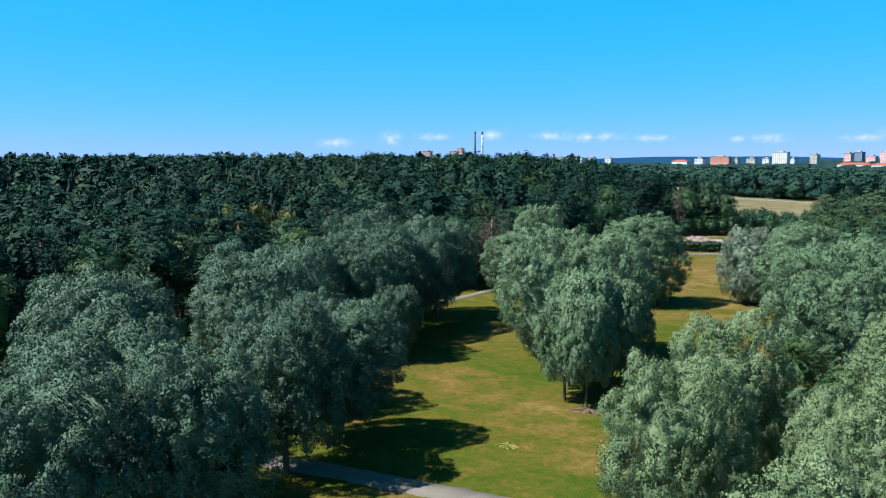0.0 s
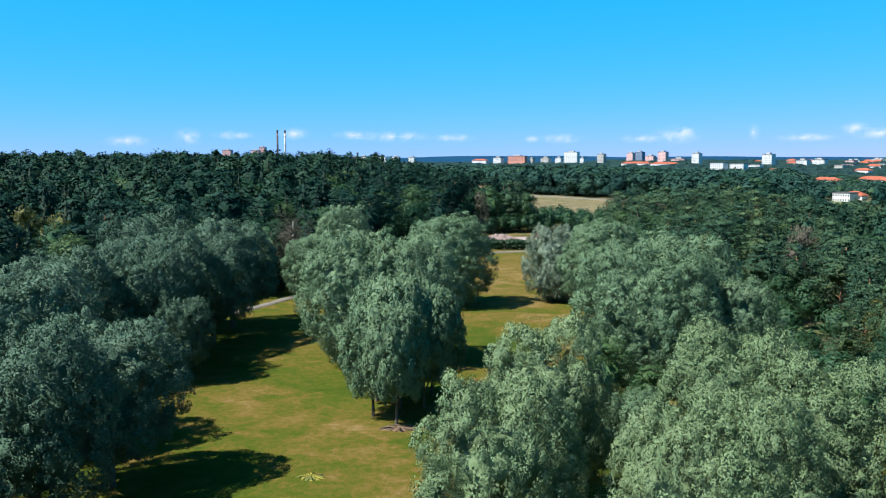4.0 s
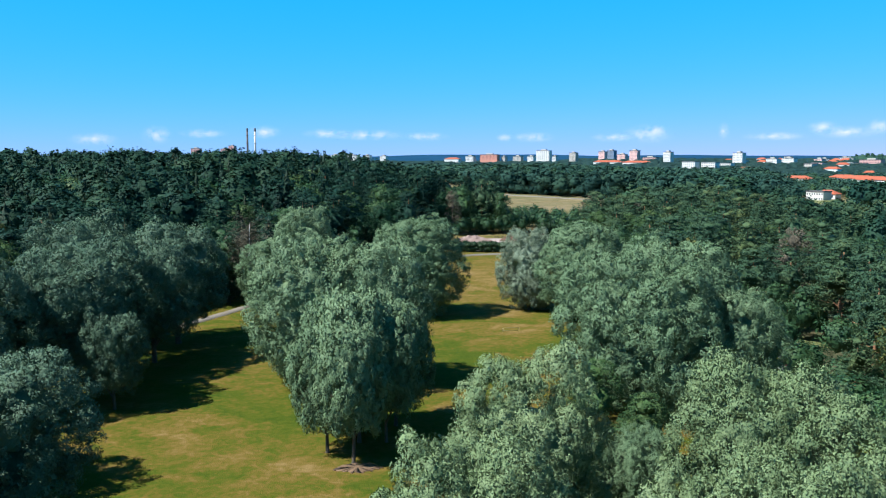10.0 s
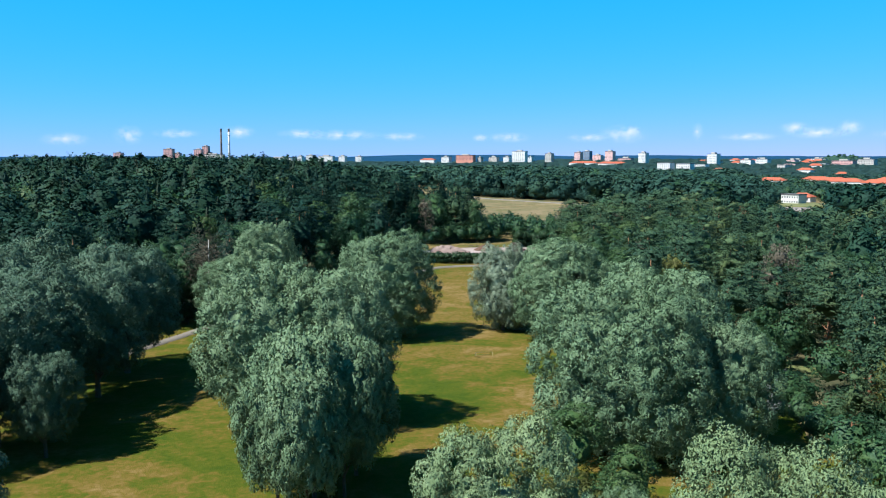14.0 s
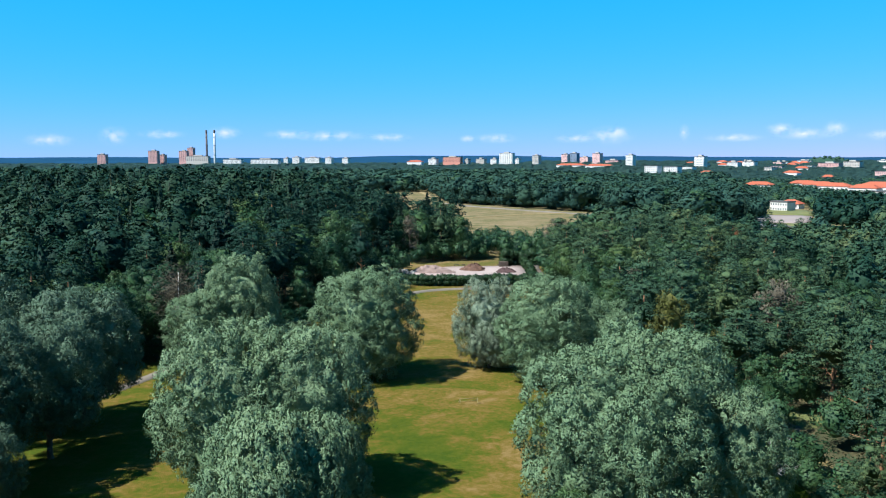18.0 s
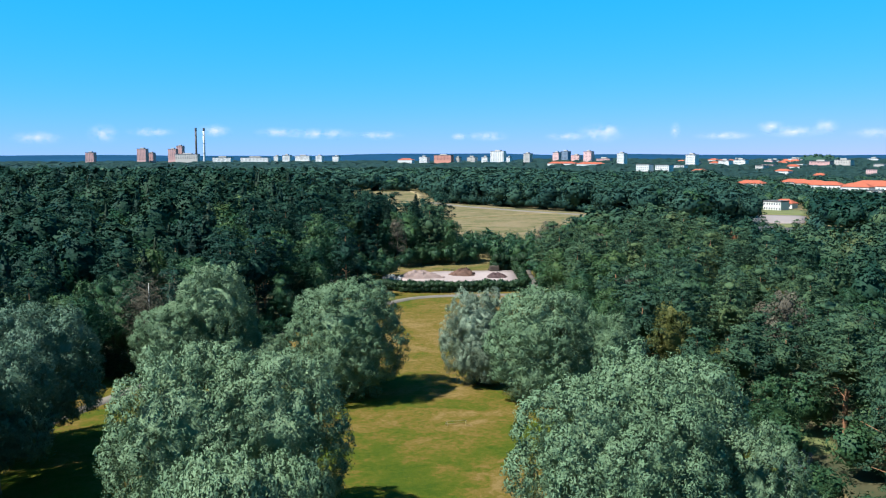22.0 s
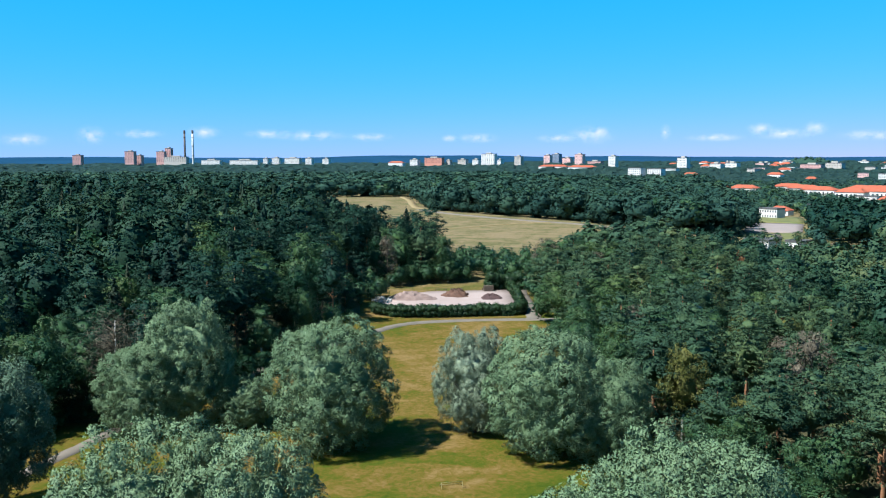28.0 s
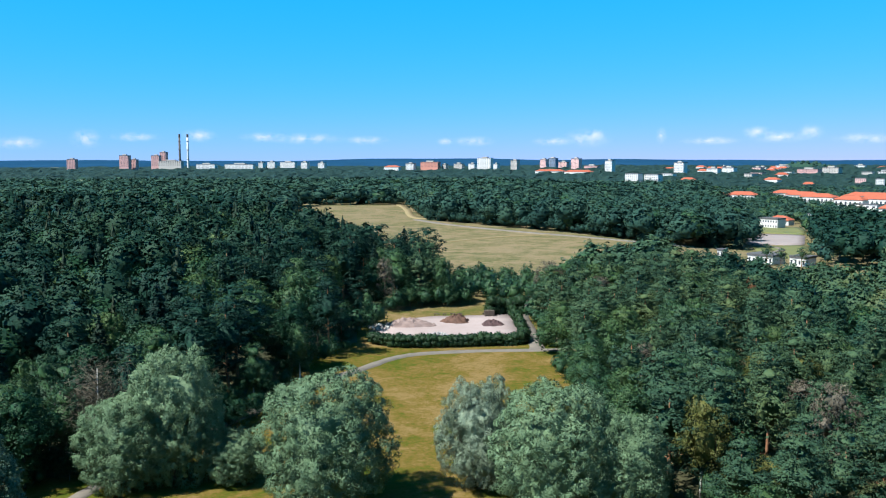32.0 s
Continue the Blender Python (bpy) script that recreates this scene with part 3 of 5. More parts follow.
def broad_proto(name, seed, h=14.0, r=4.0, leaf=BROAD, bark=BARK, n=22, low=0.2, droop=0.3, leaves=21, size=0.28, flat=1.0, fill=True):
    rng = np.random.default_rng(seed)
    root = new(name)
    v, f, nn = clumped(rng, broad_lobes(rng, h, r, n, low, flat, fill), 0.9, 0.6, leaves, size, ICO1, 0.9, 1.0, droop, 0.4)
    part("crown", mesh_of(name + "_crown", v, f, leaf, normals=nn), root)
    tv, tf = tube([(0, 0, -0.4), (0, 0, 0.3), (0.1, 0, h * 0.4), (0.1, 0.1, h * 0.9)], [0.26, 0.2, 0.14, 0.03], 6)
    part("trunk", mesh_of(name + "_trunk", tv, tf, bark, True), root, "white birch trunk" if bark is BIRCHBARK else "")
    return root, h, r


def bare_proto(seed, h=15.0, r=3.6):
    """A dying tree: pale trunk, thin limbs and a thin veil of twigs."""
    rng = np.random.default_rng(seed)
    root = new("bare_tree")
    tv, tf = tube([(0, 0, -0.4), (0, 0, 0.3), (0.1, 0, h * 0.5), (0.2, 0.1, h * 0.95)], [0.24, 0.2, 0.13, 0.03], 6)
    part("trunk", mesh_of("bare_trunk", tv, tf, BIRCHBARK, True), root, "pale grey trunk")
    bv, bf = [], []
    for k in range(90):
        u = rng.uniform(0.25, 0.92)
        a = rng.uniform(0, 2 * math.pi)
        L = r * (1.15 - u) * rng.uniform(0.7, 1.3)
        p = (L * math.cos(a), L * math.sin(a), u * h + L * 0.8)
        va, fa = tube([(0.1, 0, u * h), (p[0] * 0.5, p[1] * 0.5, u * h + L * 0.5), p], [0.06, 0.045, 0.015], 4)
        bf += [tuple(i + len(bv) for i in t) for t in fa]
        bv += va
    part("limb_fan", mesh_of("bare_limbs", bv, bf, DRYTREE, True), root)
    n = 4500
    p = rng.normal(size=(n, 3)) * (r * 0.42, r * 0.42, h * 0.2) + (0, 0, 0.6 * h)
    t = rng.normal(size=(n, 3)) * 0.5
    s = rng.normal(size=(n, 3)) * 0.035
    part("twig_veil", mesh_of("bare_twigs", np.stack([p, p + t, p + t * 0.5 + s], 1).reshape(-1, 3), np.arange(3 * n).reshape(n, 3), DRYTREE), root)
    return root, h, r


PROTOS = []


def protos(maker, seeds, *args, **kw):
    made = [maker(s, *args, **kw) for s in seeds]
    PROTOS.extend(p[0] for p in made)
    return made


def plant(kind, x, y, h, r, turn, label, category, group="", z=None):
    root, h0, r0 = kind
    g = float(ground_z(x, y)) if z is None else z
    ob = copy_thing(root, pose(x, y, g, 0, 0, turn) @ Matrix.Diagonal((r / r0, r / r0, h / h0, 1)))
    return tagged(ob, label, category, group)

# ---------------- ground ----------------
def axis(lo, hi, fine_lo, fine_hi, step):
    mid = np.arange(fine_lo, fine_hi + 0.1, step)
    left = fine_lo - np.geomspace(step, fine_lo - lo, 26)
    right = fine_hi + np.geomspace(step, hi - fine_hi, 26)
    return np.concatenate([left[::-1], mid, right])


gx, gy = axis(-4900, 4900, -260, 300, 5.0), axis(-900, 4900, -20, 700, 5.0)
GX, GY = np.meshgrid(gx, gy)
GZ = ground_z(GX, GY) + 0.10 * np.sin(GX * 0.13 + 1.3) * np.cos(GY * 0.11) * (GY < 400)
gv = np.stack([GX, GY, GZ], -1).reshape(-1, 3)
nx, ny = len(gx), len(gy)
ii, jj = np.meshgrid(np.arange(nx - 1), np.arange(ny - 1))
q0 = (jj * nx + ii).ravel()
gf = np.stack([q0, q0 + 1, q0 + nx + 1, q0 + nx], -1)
ground = tagged(new("ground", mesh_of("ground", gv, gf, GRASS, True)), "sun-dried mown grass with green and brown patches", "ground", kind="structure")


def curve_points(pts, n):
    """A smooth line through the given plan points."""
    p = np.array(pts, float)
    k = np.arange(len(p))
    out = []
    for u in np.linspace(0, len(p) - 1, n):
        i = min(int(u), len(p) - 2)
        t = u - i
        p0, p1, p2, p3 = p[max(i - 1, 0)], p[i], p[i + 1], p[min(i + 2, len(p) - 1)]
        out.append(0.5 * (2 * p1 + (p2 - p0) * t + (2 * p0 - 5 * p1 + 4 * p2 - p3) * t * t + (3 * p1 - p0 - 3 * p2 + p3) * t ** 3))
    return np.array(out)


def strip(name, pts, width, mat, label, lift=0.08, n=60, seed=1):
    """A path laid along plan points, with uneven edges and real thickness."""
    rng = np.random.default_rng(seed)
    c = curve_points(pts, n)
    d = np.gradient(c, axis=0)
    d /= np.linalg.norm(d, axis=1)[:, None]
    s = np.stack([-d[:, 1], d[:, 0]], 1)
    v, f = [], []
    for i in range(n):
        w = width / 2 * rng.uniform(0.9, 1.1)
        for k, (o, dz) in enumerate(((-w - 0.15, -0.5), (-w, lift), (0, lift + 0.04), (w, lift), (w + 0.15, -0.5))):
            q = c[i] + s[i] * o
            v.append((q[0], q[1], float(ground_z(*q)) + dz + 0.1))
    for i in range(n - 1):
        for k in range(4):
            a = i * 5 + k
            f.append((a, a + 1, a + 6, a + 5))
    return tagged(new(name, mesh_of(name, v, f, mat, True)), label, "path", kind="structure")


strip("path", [(-80, 76), (-62, 77), (-43.5, 74.5), (-35.5, 72.5), (-29, 71), (-18, 68), (2, 62), (24, 56)], 2.6, GRAVEL, "grey gravel footpath across the park lawn", seed=3)
strip("path", [(-58, 150), (-53, 162), (-48.3, 173), (-43, 186), (-33, 203), (-20, 221), (-9.4, 233.5), (0.4, 243.6), (14, 246), (27.5, 245.6), (40, 245)], 2.1, GRAVEL, "grey gravel footpath curving past the hedge", seed=4, n=110)
strip("path", [(29, 246), (30.5, 254), (31.8, 268), (34.6, 290), (44, 312)], 3.4, GRAVEL, "pale gravel track beside the hedge", seed=5)
strip("track", [(62, 640), (36, 655), (33, 700), (35, 760), (33, 835)], 5.0, DRYGRASS, "pale trodden track in the meadow", 0.25, seed=6)
strip("track", [(33, 640), (52, 590), (85, 535), (112, 502), (140, 478), (158, 470)], 4.0, GRAVEL, "pale trodden track along the meadow's far edge", 0.3, seed=7)
strip("track", [(10, 470), (40, 486), (70, 508), (98, 518)], 2.6, DRYGRASS, "faint trodden path crossing the meadow", 0.2, seed=8)



# ---------------- the gravel yard behind its hedge ----------------
def slab(name, outline, mat, label, lift=0.1, category="yard", seed=2, n=90):
    rng = np.random.default_rng(seed)
    c = curve_points(outline + [outline[0]], n)[:-1]
    c = c + rng.uniform(-0.25, 0.25, c.shape)
    m = c.mean(0)
    v, f = [], []
    for k, t in enumerate((1.0, 0.7, 0.4)):
        for p in c:
            q = m + (p - m) * t
            v.append((q[0], q[1], float(ground_z(*q)) + lift + 0.06 + 0.04 * k))
    for p in c:
        v.append((p[0], p[1], float(ground_z(*p)) - 0.5))
    v.append((m[0], m[1], float(ground_z(*m)) + lift + 0.18))
    N = len(c)
    for i in range(N):
        j = (i + 1) % N
        for k in range(2):
            f.append((k * N + i, k * N + j, (k + 1) * N + j, (k + 1) * N + i))
        f.append((2 * N + i, 2 * N + j, 4 * N))
        f.append((i, 3 * N + i, 3 * N + j, j))
    return tagged(new(name, mesh_of(name, v, f, mat, True)), label, category, kind="structure")


slab("yard", [(-6, 256), (6, 254.5), (18, 254), (26.5, 255), (29.5, 262), (30.5, 276), (31, 286), (20, 286), (8, 285.5), (-1, 279), (-7, 268)], SAND, "pale pinkish crushed-stone yard behind a clipped hedge")


def heap(x, y, rx, ry, h, mat, label, seed, peaks=3):
    rng = np.random.default_rng(seed)
    n, m = 30, 12
    pk = [(rng.uniform(-0.35, 0.35), rng.uniform(-0.2, 0.2), rng.uniform(0.7, 1.0)) for _ in range(peaks)]
    v, f = [], []
    for i in range(m + 1):
        for k in range(n):
            a = 2 * math.pi * k / n
            t = i / m
            px, py = t * math.cos(a), t * math.sin(a)
            z = max(w * max(0, 1 - math.hypot(px - u, py - s) / (1.05 - 0.2 * math.hypot(u, s))) for u, s, w in pk)
            z = h * z * (1 - t ** 6) + (rng.uniform(-0.12, 0.12) * h if 0 < t < 0.95 else 0)
            wob = 1 + 0.12 * math.sin(3 * a + seed) + 0.06 * math.sin(7 * a)
            v.append((px * rx * wob, py * ry * wob, z - (0.3 if i == m else 0)))
    for i in range(m):
        for k in range(n):
            f.append((i * n + k, i * n + (k + 1) % n, (i + 1) * n + (k + 1) % n, (i + 1) * n + k))
    ob = new("mound", mesh_of("heap", v, f, mat))
    ob.location = (x, y, float(ground_z(x, y)) + 0.2)
    return tagged(ob, label, "heap")


heap(3.5, 275, 6.5, 3.6, 2.2, PINKHEAP, "low pinkish gravel heap on the yard", 3, 4)
heap(15.2, 278.5, 3.8, 3.2, 2.3, BROWNHEAP, "pointed brown soil heap on the yard", 5, 2)
heap(23.6, 273.5, 3.0, 2.4, 1.6, DARKHEAP, "small dark reddish mulch heap on the yard", 8, 2)


def rubble(x, y, rx, ry, h, label, seed, count=70, mat=None):
    """A pile of broken stones, each with its own corners."""
    rng = np.random.default_rng(seed)
    root = new("rubble_pile")
    root.location = (x, y, float(ground_z(x, y)) + 0.2)
    for k in range(count):
        a, t = rng.uniform(0, 2 * math.pi), rng.uniform(0, 1) ** 0.6
        s = rng.uniform(0.25, 0.6)
        v = ICO1[0] * rng.uniform(0.7, 1.25, (len(ICO1[0]), 1)) * (s, s * rng.uniform(0.5, 1), s * rng.uniform(0.4, 0.8))
        ob = part("stone", mesh_of("stone", v, ICO1[1], mat or PINKHEAP), root)
        ob.location = (rx * t * math.cos(a), ry * t * math.sin(a), max(0, h * (1 - t)) * rng.uniform(0.3, 1))
        ob.rotation_euler = rng.uniform(0, 3, 3)
    return tagged(root, label, "rubble pile")


STONE = surface("broken_pale_stone", [(0.3, (0.2310, 0.2233, 0.2079)), (0.7, (0.4235, 0.4081, 0.3850))], 1.0, bump=0.6)
rubble(8.6, 261.5, 3.0, 1.6, 1.2, "pile of broken pale stones on the yard", 4, 60, STONE)
rubble(-4.8, 271, 2.6, 3.0, 1.3, "pale broken stones at the edge of the yard", 6, 50, STONE)


def hedge_run(name, pts, width, height, label, seed):
    rng = np.random.default_rng(seed)
    c = curve_points(pts, 200)
    seg = np.concatenate([[0], np.cumsum(np.linalg.norm(np.diff(c, axis=0), axis=1))])
    lobes = []
    d = 0.0
    while d < seg[-1]:
        x, y = np.interp(d, seg, c[:, 0]), np.interp(d, seg, c[:, 1])
        g = float(ground_z(x, y)) - 0.45 * height * max(0.0, float(tufts(np.array([(x, y, 0.0)]), 7.0, seed)[0]) - 0.1)
        for z in (0.35, 0.75):
            for o in (-0.28, 0.28):
                s = width * rng.uniform(0.42, 0.56)
                lobes.append((x + rng.uniform(-0.3, 0.3), y + o * width, g + z * height * rng.uniform(0.85, 1.15), s, s, height * rng.uniform(0.26, 0.4)))
        d += width * 0.5
    v, f, nn = lobed(rng, lobes, 9, 0.34, ICO1, 0.92, 0.1, 0.9, -0.9, 0.5)
    return tagged(new(name, mesh_of(name, v, f, HEDGE, normals=nn)), label, "hedge")


hedge_run("hedge", [(-6.5, 256), (-2, 253.2), (2.2, 252.2)], 2.6, 2.5, "clipped dark green hedge bordering the gravel yard", 11)
hedge_run("hedge", [(3.2, 252), (10, 251.6), (18, 251.8)], 2.4, 2.5, "clipped dark green hedge bordering the gravel yard", 12)
hedge_run("hedge", [(18.8, 252), (23, 251.8), (27, 253), (28.6, 258)], 2.6, 2.6, "clipped dark green hedge rounding the yard's corner", 13)
hedge_run("hedge", [(28.8, 259), (30, 270), (31, 284), (31.2, 292)], 2.0, 2.6, "tall clipped hedge between yard and track", 14)

hedge_run("hedge", [(25.6, 287.9), (29.7, 288.4), (33.8, 287.7)], 3.2, 4.6, "tall dark green hedge behind the yard", 15)
# ---------------- plan of the woods ----------------
def in_poly(x, y, poly):
    inside = np.zeros(np.shape(x), bool)
    j = len(poly) - 1
    for i in range(len(poly)):
        (xi, yi), (xj, yj) = poly[i], poly[j]
        hit = ((yi > y) != (yj > y)) & (x < (xj - xi) * (y - yi) / (yj - yi + 1e-12) + xi)
        inside ^= hit
        j = i
    return inside


def west_edge(y):
    return np.interp(y, [0, 40, 100, 160, 186, 202, 222, 236, 254, 290, 300, 335, 345, 370, 390, 450, 560], [-80, -88, -86, -70, -48, -37, -23, -17, -8, -2, 11, 16, 15, 0, -16, -80, -260])


def east_edge(y):
    return np.interp(y, [-40, 60, 100, 128, 140, 155, 200, 245, 290, 330, 385, 430, 473, 480], [24, 24, 27, 30, 30, 26, 26, 30.5, 36, 44, 62, 84, 142, 190])


def east_north(x):
    return np.interp(x, [30, 40, 66, 93, 112, 135, 165, 175, 230, 300, 340], [280, 292, 335, 345, 320, 308, 302, 345, 360, 415, 420])


MEADOW = [(12, 336), (40, 340), (62, 385), (84, 430), (146, 470), (66, 596), (38, 640), (40, 838), (-48, 838), (-75, 600), (-18, 392)]
rngw = np.random.default_rng(77)


def scatter(x0, x1, y0, y1, step):
    xs, ys = np.meshgrid(np.arange(x0, x1, step), np.arange(y0, y1, step))
    xs, ys = xs.ravel(), ys.ravel()
    return xs + rngw.uniform(-0.45, 0.45, len(xs)) * step, ys + rngw.uniform(-0.45, 0.45, len(xs)) * step


def wood_floor(name, x0, x1, y0, y1, test, label):
    xs, ys = np.arange(x0, x1, 5.0), np.arange(y0, y1, 5.0)
    X, Y = np.meshgrid(xs, ys)
    v = np.stack([X, Y, ground_z(X, Y) + 0.14], -1).reshape(-1, 3)
    n = len(xs)
    i, j = np.meshgrid(np.arange(n - 1), np.arange(len(ys) - 1))
    q = (j * n + i).ravel()
    q = q[test(v[q, 0] + 2.5, v[q, 1] + 2.5)]
    f = np.stack([q, q + 1, q + n + 1, q + n], -1)
    return tagged(new(name, mesh_of(name, v, f, FLOOR, True)), label, "forest floor", kind="structure")


FLOOR = surface("leaf_litter", [(0.3, (0.0231, 0.0323, 0.0108)), (0.5, (0.0462, 0.0462, 0.0169)), (0.7, (0.0847, 0.0655, 0.0270))], 0.12, fine=20, bump=0.5)
wood_floor("forest_floor", -340, 20, 20, 560, lambda x, y: (x < west_edge(y) - 5) & ~in_poly(x, y, MEADOW), "shaded brown and green forest floor")
wood_floor("forest_floor", 20, 340, 20, 475, lambda x, y: (x > east_edge(y) + 5) & (y < east_north(x)), "shaded brown and green forest floor")

# ---------------- willows of the park ----------------
W = protos(willow_proto, (11, 23, 37))
W2 = protos(willow_proto, (59, 61), leaf=SHADEWILLOW, wide=0.55, low=0.27)
WN = protos(willow_proto, (13, 29), leaf=OLIVE, spacing=1.0, puff=0.68, leaves=105, size=0.195)
WA = protos(willow_proto, (83, 97), low=0.28, spacing=1.3, puff=0.95, leaves=60, size=0.42, wide=0.56)
SW = protos(willow_proto, (71,), leaf=SILVER)
# plan of the willows: x, y, height, crown radius; along the lawn, and at its west side
LAWN_WILLOWS = (
    (10.5, 111, 16.5, 7), (18.5, 112.5, 13.5, 5.6), (-27.8, 125.5, 18, 7.2), (-20.5, 126, 17.4, 7.4), (-14.5, 171, 17, 8.6), (-35.6, 183, 18.4, 7), (-27, 181, 7.5, 4.2), (13.5, 166, 16.4, 8.4),
    (21.5, 164, 13.5, 6.2), (6.7, 114, 17.7, 7.5), (13.5, 117, 18.2, 8.4), (-8.7, 76.5, 15, 5.4), (-13, 63, 14.3, 5.2), (4.4, 72, 15.4, 5.8),
    (8, 67, 14.4, 5.8), (0.5, 60, 14.0, 5.0), (-3, 61, 12.5, 4.4), (-8.5, 42, 14, 5.2), (12, 52, 15.5, 6))
WEST_WILLOWS = (
    (-41, 180.5, 12.4, 6.6), (-56, 92, 17, 8.2), (-44, 82.5, 14, 6.4), (-45.5, 73, 15, 6), (-64, 74, 17, 7.6),
    (-54, 61, 15.6, 7.2), (-51, 50, 15, 6.4), (-45, 56, 14.6, 5.8), (-50, 150, 17.6, 8), (-62, 146, 18.4, 8.2), (-55, 129, 17, 7.8),
    (-54, 119.5, 15.5, 7), (-47.8, 116, 10.5, 3.8), (-61, 112.5, 16, 7.4), (-50, 138, 15.5, 6.8))
for k, (x, y, h, r) in enumerate(LAWN_WILLOWS + WEST_WILLOWS):
    kinds = W2 if x < -38 and y < 170 else WN if y < 84 else W
    plant(kinds[k % len(kinds)], x, y, h, r, 73 * k % 360, "tall silver-green willow tree standing on the park lawn" if h > 12 else "low bushy silver-green willow on the park lawn", "tree", "willows of the park")
for k, (x, y, h, r) in enumerate(((-21, 98.9, 12.2, 3.4), (-23.6, 101.8, 11.6, 3.3), (-20.8, 104.6, 14.4, 4.2), (-18.2, 104.6, 12.6, 3.1), (-23.6, 107.6, 13.4, 4.0), (-17.4, 109.6, 12.6, 3.8))):
    plant(WA[k % 2], x, y, h, r, 61 * k % 360, "silver-green willow tree with a bare lower trunk on dry grass", "tree", "willows of the park")
plant(SW[0], 5.4, 175, 15, 5.6, 40, "willow tree with pale silvery white foliage", "tree", "willows of the park")

# ---------------- the woods: single trees near the park ----------------
P = protos(pine_proto, (5, 6, 8)) + protos(lambda s: pine_proto(s, leaf=GREENPINE), (7,))
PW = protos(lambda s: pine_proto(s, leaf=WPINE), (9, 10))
BD = protos(lambda s: broad_proto("broadleaf_tree", s, leaf=SHADEBROAD), (30, 31))
S = protos(spruce_proto, (15, 16, 17))
B = protos(lambda s: broad_proto("broadleaf_tree", s), (25, 26, 27))
BL = protos(lambda s: broad_proto("broadleaf_tree", s, leaf=LIME), (28, 29))
BI = protos(lambda s: broad_proto("birch_tree", s, 15, 3.2, BROAD, BIRCHBARK, 20, 0.3, 0.9, 20, 0.25, 1.4), (35, 36))
Y = protos(lambda s: broad_proto("yellowing_birch_tree", s, 13, 3.2, YELLOW, BIRCHBARK, 20, 0.25, 0.9, 20, 0.25, 1.4), (45,))
D = protos(bare_proto, (55,))
R = protos(lambda s: broad_proto("dead_pine_tree", s, 13, 2.0, RUST, PINEBARK, 9, 0.72, 0.2, 14, 0.34, 0.5, False), (65,))
G = protos(lambda s: broad_proto("fading_tree", s, 14, 3.4, DRYTREE, BARK, 26, 0.3, 0.2, 14, 0.28, 0.9, False), (75,))

TAKEN = []


def single(kind, x, y, h, r, label, group=""):
    TAKEN.append((x, y, r))
    return plant(kind, x, y, h, r, (x * 37 + y * 53) % 360, label, "tree", group)


single(D[0], -46.5, 187.5, 15.5, 5.0, "nearly bare brown tree at the edge of the wood")
for x, y, h in ((-51, 188, 12), (-59, 190, 12.5), (-53.5, 196.5, 13.5), (-63, 186, 11.5), (-40, 197.5, 11), (-35, 204, 11.5), (-28, 213, 11), (-21, 227, 10.5)):
    single(BI[int(h) % 2], x, y, h, 0.27 * h, "slender green birch at the edge of the wood", "birches")
for x, y, h in ((12, 304, 6.5), (8.5, 300.5, 5.5), (5, 298, 5.5), (15.5, 300, 6.5), (16, 307, 8), (1.5, 296, 5)):
    single(B[int(x) % 3], x, y, h, 0.45 * h, "green bush at the tip of the wood", "bushes")
# the first four are placed to cover the path as the camera sees it
for x, y, h in ((-29.5, 203.5, 4.6), (-32, 199.5, 5.2), (-27, 207.5, 4.2), (-24.5, 213, 4.4), (-49.5, 184, 3.8), (-52.5, 187, 3.4)):
    single(BD[int(10 * h) % 2], x, y, h, 0.52 * h, "dark green bush at the edge of the wood", "bushes")
for x, y, h in ((155.5, 391, 8.5), (160, 388, 7), (166, 383, 8)):
    single(P[int(x) % 3], x, y, h, 0.33 * h, "small dark pine before the clubhouse", "pines of the wood")
single(BI[0], -56, 195.3, 14, 3.0, "slender birch with a white trunk at the edge of the wood")
single(BI[1], -60, 199, 13, 3.0, "slender birch at the edge of the wood")
# four yellow birches set along the camera's opening sight lines
single(Y[0], -104.2, 164.4, 16.2, 3.6, "birch with yellow-green hanging leaves inside the wood")
single(Y[0], -105.5, 180.7, 17.2, 4.4, "birch with yellow-green hanging leaves inside the wood")
single(Y[0], -102.7, 190.6, 17.4, 4.2, "birch with yellow-green hanging leaves inside the wood")
single(Y[0], -90.2, 179.0, 16.6, 3.6, "birch with yellow-green hanging leaves inside the wood")
single(Y[0], 32.8, 168, 13.4, 3.2, "birch with yellowing hanging leaves among the pines")
single(Y[0], 36.5, 158, 9, 3.0, "birch with yellowing hanging leaves among the pines")
single(G[0], 49.8, 166, 15.5, 3.2, "half-dead grey-brown tree among the pines")
single(G[0], 38, 205, 12, 2.6, "half-dead grey-brown tree among the pines")
single(G[0], -2, 296, 14, 2.6, "fading grey-brown tree behind the yard")
for x, y, h, r in ((-0.8, 94, 5.6, 2.6), (1.5, 104, 7.5, 3.2), (-2.4, 88, 6.5, 3.0), (4.4, 96, 6.4, 2.8), (1.6, 87, 6.8, 3.0)):
    single(W[int(h) % 3] if y < 90 else Y[0] if h < 6 else BL[0], x, y, h, r, "scrubby half-dry bush between the willows", "bushes")
single(BL[1], 29.5, 187, 12.5, 4.0, "bright lime-green broadleaf tree beside the willows", "broadleaf trees")
single(BL[0], 33, 240, 11, 4.6, "olive-green broadleaf tree beside the track", "broadleaf trees")
single(BL[0], 36, 229, 11.5, 4.4, "olive-green broadleaf tree beside the track", "broadleaf trees")
single(R[0], 79, 249, 15.2, 1.2, "dead pine with rust-red needles")
single(B[1], 27, 178, 12, 3.6, "bright green broadleaf tree beside the willows", "broadleaf trees")
